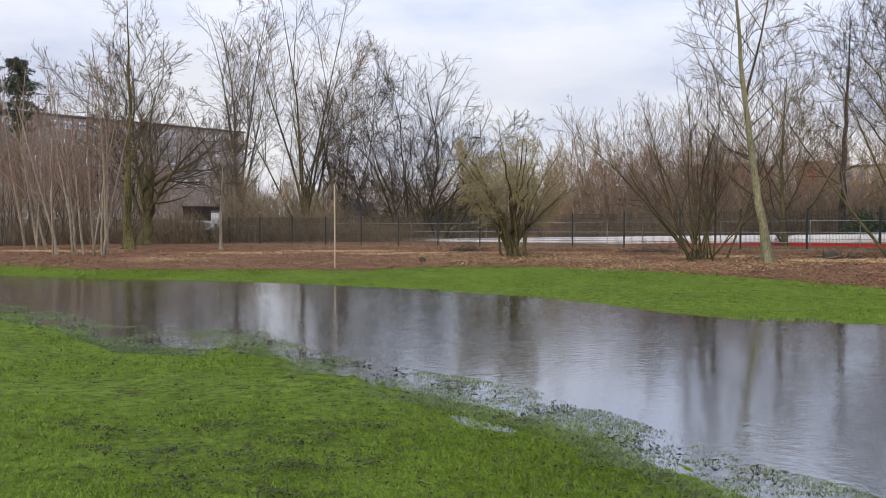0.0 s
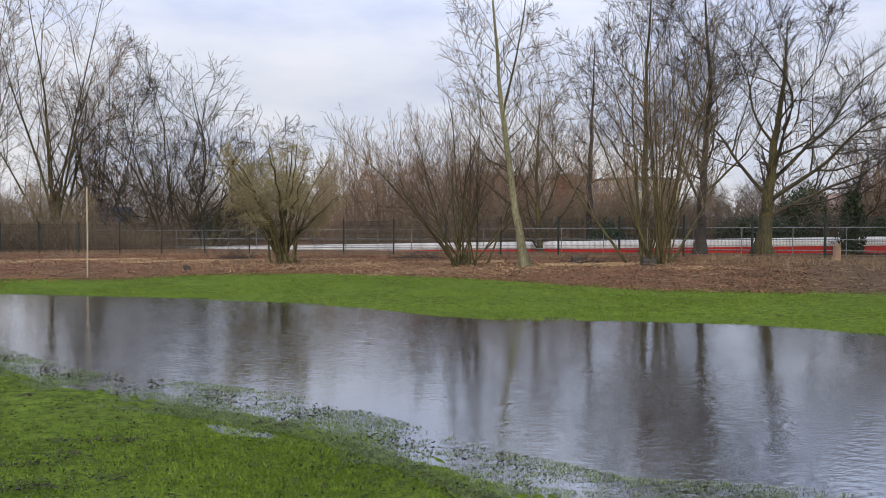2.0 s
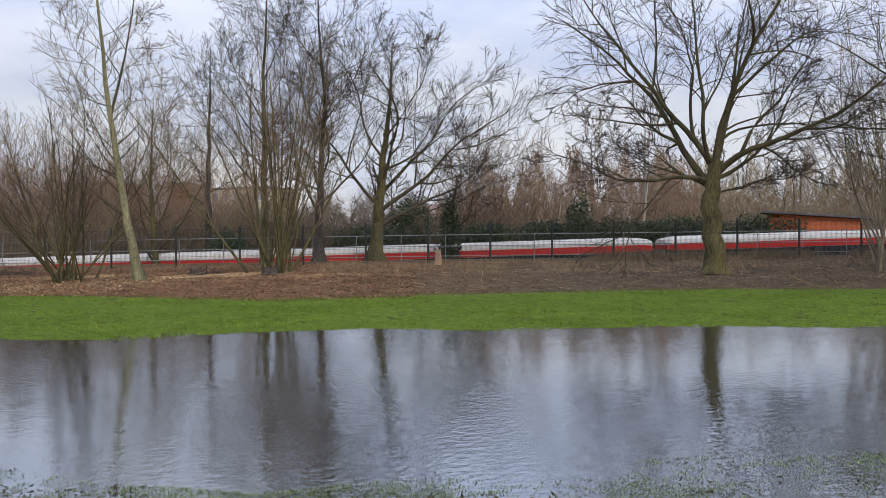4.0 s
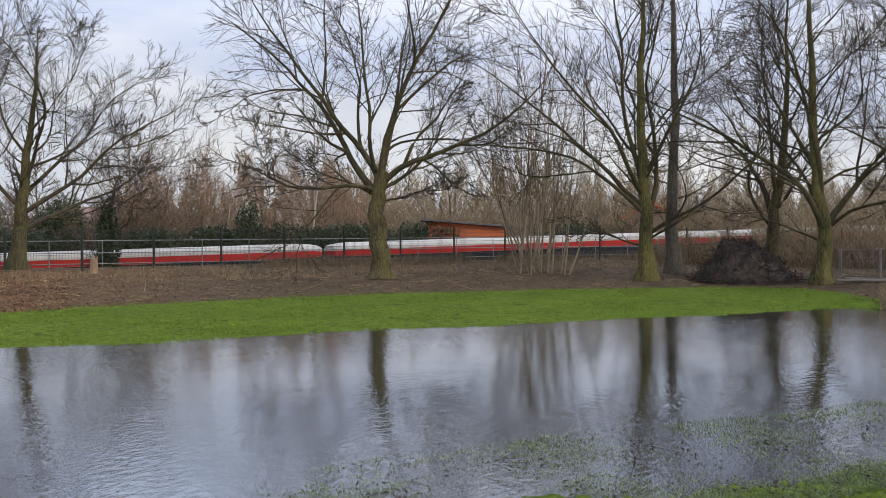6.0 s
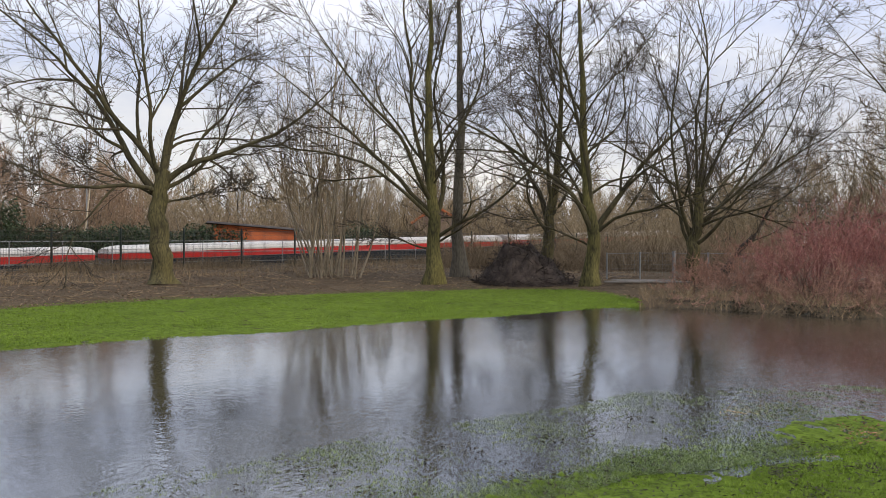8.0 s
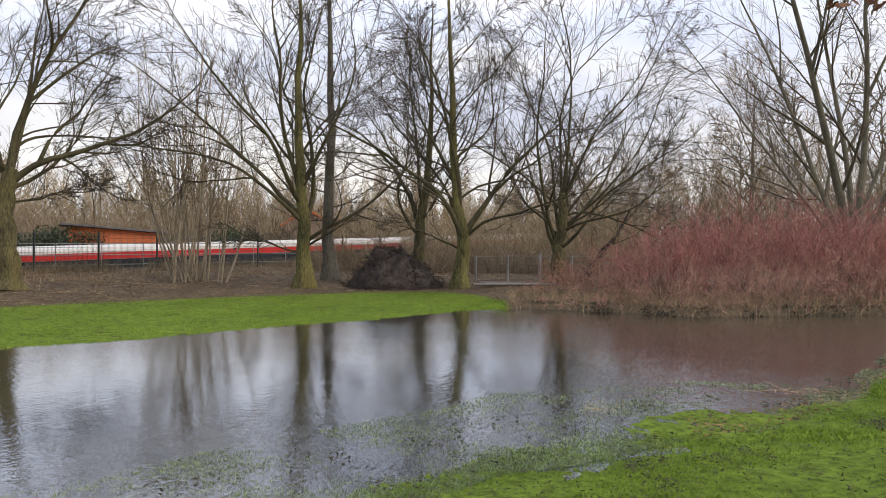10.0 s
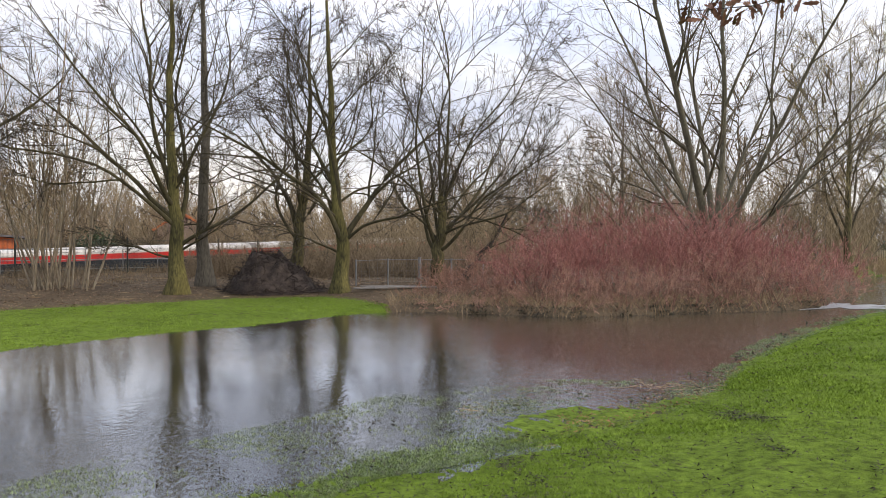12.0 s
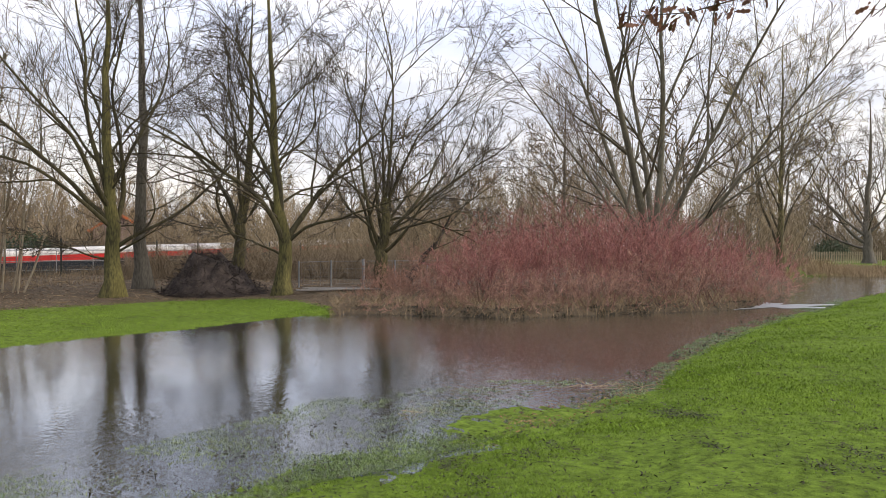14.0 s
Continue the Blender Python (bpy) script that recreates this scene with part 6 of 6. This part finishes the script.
def gate():
    ob = thing("wire_fence", "low galvanised wire fence with a gate", "fence", kind="structure")
    azs = np.linspace(90.2, 110, 10)
    P = [spot(a, 31.0 + 0.05 * (a - 90)) for a in azs]
    for x, y, z in P:
        part("post", mesh_of("post", *tubes(np.array([[(x, y, z - 0.1), (x, y, z + 1.0)]]), np.full((1, 2), 0.035), 8), GALVANISED, True), GALVANISED, ob)
    x, y, z = spot(94.6, 31.1)
    part("post", mesh_of("post", *tubes(np.array([[(x, y, z - 0.1), (x, y, z + 1.05)]]), np.full((1, 2), 0.06), 8), GALVANISED, True), GALVANISED, ob)
    for p, q in zip(P, P[1:]):
        p, q = np.array(p), np.array(q)
        L = [np.stack([p + [0, 0, h], q + [0, 0, h]]) for h in np.linspace(0.12, 0.96, 7)] + [np.stack([p + (q - p) * k / 12 + [0, 0, 0.1], p + (q - p) * k / 12 + [0, 0, 0.96]]) for k in range(1, 12)]
        L = np.array(L)
        rr = np.full(L.shape[:2], 0.0022)
        rr[6] = 0.010
        part("mesh_panel", mesh_of("mesh_panel", *tubes(L, rr, 4), GALVANISED), GALVANISED, ob)
    for i, (az, r, turn) in enumerate(((92.2, 28.6, 8), (93.0, 28.9, -4), (92.6, 29.3, 3), (93.6, 28.3, 14))):
        x, y, z = spot(az, r)
        pl = thing("plank", "weathered grey plank lying at the gate", "plank", (x, y, z + 0.02 + 0.012 * i), -92 + turn, "planks at the gate")
        part("board", box(bmesh.new(), (2.2, 0.2, 0.045), (0, 0, 0.02), 0.006), GREY_WOOD, pl)


def picket():
    ob = thing("picket_fence", "pale wooden picket fence on the far bank", "fence", kind="structure")
    a, b = np.array(spot(123.8, 78)), np.array(spot(128.2, 74))
    n = 46
    first = None
    for i in range(n):
        p = a + (b - a) * i / (n - 1)
        if first is None:
            o = part("picket", box(bmesh.new(), (0.07, 0.03, 0.95), (0, 0, 0.47), 0.008), PALE_WOOD, ob)
            first = o
        else:
            o = new("picket", first.data)
            o.parent = ob
        o.location = p
        o.rotation_euler = (0, 0, math.atan2(b[1] - a[1], b[0] - a[0]))
    for h in (0.25, 0.72):
        part("rail", mesh_of("rail", *tubes(np.array([[a + [0, 0, h], b + [0, 0, h]]]), np.full((1, 2), 0.03), 6), PALE_WOOD), PALE_WOOD, ob)


def overhang():
    """A dead-leaved oak bough over the lawn, on a trunk beside the camera."""
    rng = np.random.default_rng(120)
    x, y, z = spot(172, 6.5)
    ob = thing("oak_tree", "oak bough with a few dry brown leaves over the lawn", "tree", (x, y, z - 0.1), 0)
    base = np.array([x, y, z])
    T = np.array([(0, 0, 0), (0, 0, 1.5), (0.05, 0.1, 3.0), (0.1, 0.3, 5.0), (0.2, 0.5, 8.0)])
    part("trunk", mesh_of("trunk", *tubes(T[None], np.array([[0.4, 0.28, 0.24, 0.18, 0.08]]), 12), BARK_OLIVE, True), BARK_OLIVE, ob)

    def rel(az, r, h):
        return np.array([*at(az, r), h]) - base
    boughs = [[T[2], rel(150, 6.4, 4.6), rel(136, 6.0, 4.2), rel(128, 5.8, 3.75), rel(122, 5.8, 3.55), rel(116.5, 5.8, 3.44), rel(112.2, 5.9, 3.47)],
              [T[2], rel(152, 6.6, 4.2), rel(140, 6.0, 3.8), rel(133, 5.6, 3.5), rel(130, 5.5, 3.36), rel(128.3, 5.5, 3.3), rel(127.2, 5.5, 3.22)]]
    leaves = []
    for k, b in enumerate(boughs):
        P = np.array(b)
        part("bough", mesh_of("bough", *tubes(P[None], np.array([[0.06, 0.03, 0.018, 0.010, 0.006, 0.004, 0.003]]), 6), BARK_DARK, True), BARK_DARK, ob)
        for f in rng.random(80 if k == 0 else 26) * (2.3 if k == 0 else 1.4) + (3.7 if k == 0 else 4.6):
            f = min(f, 5.99)
            i = int(f)
            leaves.append(P[i] + (P[i + 1] - P[i]) * (f - i))
    c = np.array(leaves) + rng.normal(size=(len(leaves), 3)) * np.array([0.05, 0.05, 0.03])
    n = len(c)
    d = unit(rng.normal(size=(n, 3)) * np.array([1, 1, 0.5]) + np.array([0, 0, -0.7]))
    t = unit(np.cross(d, rng.normal(size=(n, 3))))
    u = np.cross(d, t)
    s = 0.042 * (0.7 + 0.6 * rng.random((n, 1)))
    ring = [(0, 0, 0), (0.5, 0.3, 0.1), (0.8, 0.18, 0), (1.2, 0.42, 0.12), (1.5, 0.25, 0.05), (1.9, 0.36, 0.14), (2.3, 0.0, 0.2), (1.9, -0.36, 0.14), (1.5, -0.25, 0.05), (1.2, -0.42, 0.12), (0.8, -0.18, 0), (0.5, -0.3, 0.1)]
    V = np.stack([c + d * s * p + t * s * q + u * s * w for p, q, w in ring], 1).reshape(-1, 3)
    m = len(ring)
    i = np.arange(n)[:, None] * m
    F = np.concatenate([i + np.array([[k, k + 1, m - k - 1, (m - k) % m]]) for k in range(1, 5)] + [i + np.array([[0, 1, m - 1, m - 1]])[:, [0, 1, 2, 2]]])
    F4 = F[: 4 * n]
    F3 = np.concatenate([i + np.array([[0, 1, m - 1]]), i + np.array([[5, 6, 7]])])
    part("leaves", mesh_of("leaves", V, [F4, F3], DRY_LEAF), DRY_LEAF, ob)
    ob.children[-1]["kind"] = "stuff"


CLOD = material("wet_clods", (0.016, 0.014, 0.008), (0.05, 0.045, 0.022), 2.0, rough=0.7, bump=0, jitter=0.4)
LITTER_DULL = material("dull_leaf_litter", (0.07, 0.045, 0.03), (0.24, 0.165, 0.10), 1.2, rough=0.9, bump=0, fine=7, jitter=0.5)
grass()
litter()
gate()
picket()
overhang()
pile("low pile of cut brushwood on the bank", 1.6, 32.5, 1.1, 130, BARK_DARK, 141, tall=0.45)
pile("low pile of cut brushwood on the bank", 14.2, 32.0, 1.1, 130, BARK_DARK, 142, tall=0.45)
pile("low pile of cut brushwood on the bank", 26.0, 28.5, 0.9, 110, BARK_DARK, 143, tall=0.35)
pile("low pile of cut brushwood on the bank", -8.8, 38.0, 1.0, 110, TWIG_RUST, 144, tall=0.4)
pile("sodden clump of sticks in the flooded grass", 98.7, 9.0, 0.34, 24, TWIG_STRAW, 145, name="driftwood", place=(*at(98.7, 9.0), -0.01), tall=0.16)
pile("line of twigs washed up on the lawn", 111.5, 10.8, 0.6, 30, TWIG_RUST, 146, name="driftwood", place=(*at(111.5, 10.8), 0.0), tall=0.10)
pile("few twigs lying on the lawn", 103.2, 7.4, 0.22, 5, TWIG_STRAW, 147, name="driftwood", place=(*at(103.2, 7.4), 0.02), tall=0.06)
stump("jagged orange-brown tree stump before the fence", 41.5, 31.5, 0.13, 0.55, TWIG_RUST, 151)
pile("upturned brown root plate of a felled tree", -12.0, 36.0, 0.7, 60, TWIG_RUST, 152, name="root_plate", tall=0.7)
stump("low dark tree stump", -1.5, 26.5, 0.12, 0.16, BARK_DARK, 153)
stump("low dark tree stump", 30.0, 27.0, 0.28, 0.3, BARK_DARK, 154)
stump("low dark tree stump", 25.2, 27.5, 0.24, 0.25, BARK_DARK, 155)
x, y, z = spot(-7.6, 24.2)
stake = thing("stake", "thin pale wooden stake standing in the bank", "stake", (x, y, z), 7.6)
part("pole", mesh_of("pole", *tubes(np.array([[(0, 0, -0.2), (0.01, 0, 1.2), (0, 0, 2.45)]]), np.full((1, 3), 0.021), 8), PALE_WOOD, True), PALE_WOOD, stake)

# pale grey in place of the bright sky mirrored by smooth flow
SKY_GLINT = material("painted_sky_glint", (0.13, 0.135, 0.14), (0.36, 0.37, 0.38), 9, rough=0.35, bump=0.3)


def foam():
    """A pale flat patch painted as bright sky mirrored where the water runs round the end of the thicket."""
    rng = np.random.default_rng(170)
    a = np.arange(60) * 2 * np.pi / 60
    k = 1 + 0.30 * np.sin(a * 5 + 1) + 0.22 * np.sin(a * 11) + 0.16 * rng.normal(size=60)
    cx, cy = at(121.8, 27.6)
    u, v = np.array(at(121.8 + 62, 1)), np.array(at(121.8 - 28, 1))
    V = np.array([(cx + u[0] * math.cos(t) * 1.9 * q + v[0] * math.sin(t) * 1.0 * q, cy + u[1] * math.cos(t) * 1.9 * q + v[1] * math.sin(t) * 1.0 * q, 0.006) for t, q in zip(a, k)])
    tagged(new("foam", mesh_of("foam", V, np.arange(60)[None], SKY_GLINT)), "pale patch painted as sky reflected on the flowing water", "foam", kind="structure")


foam()
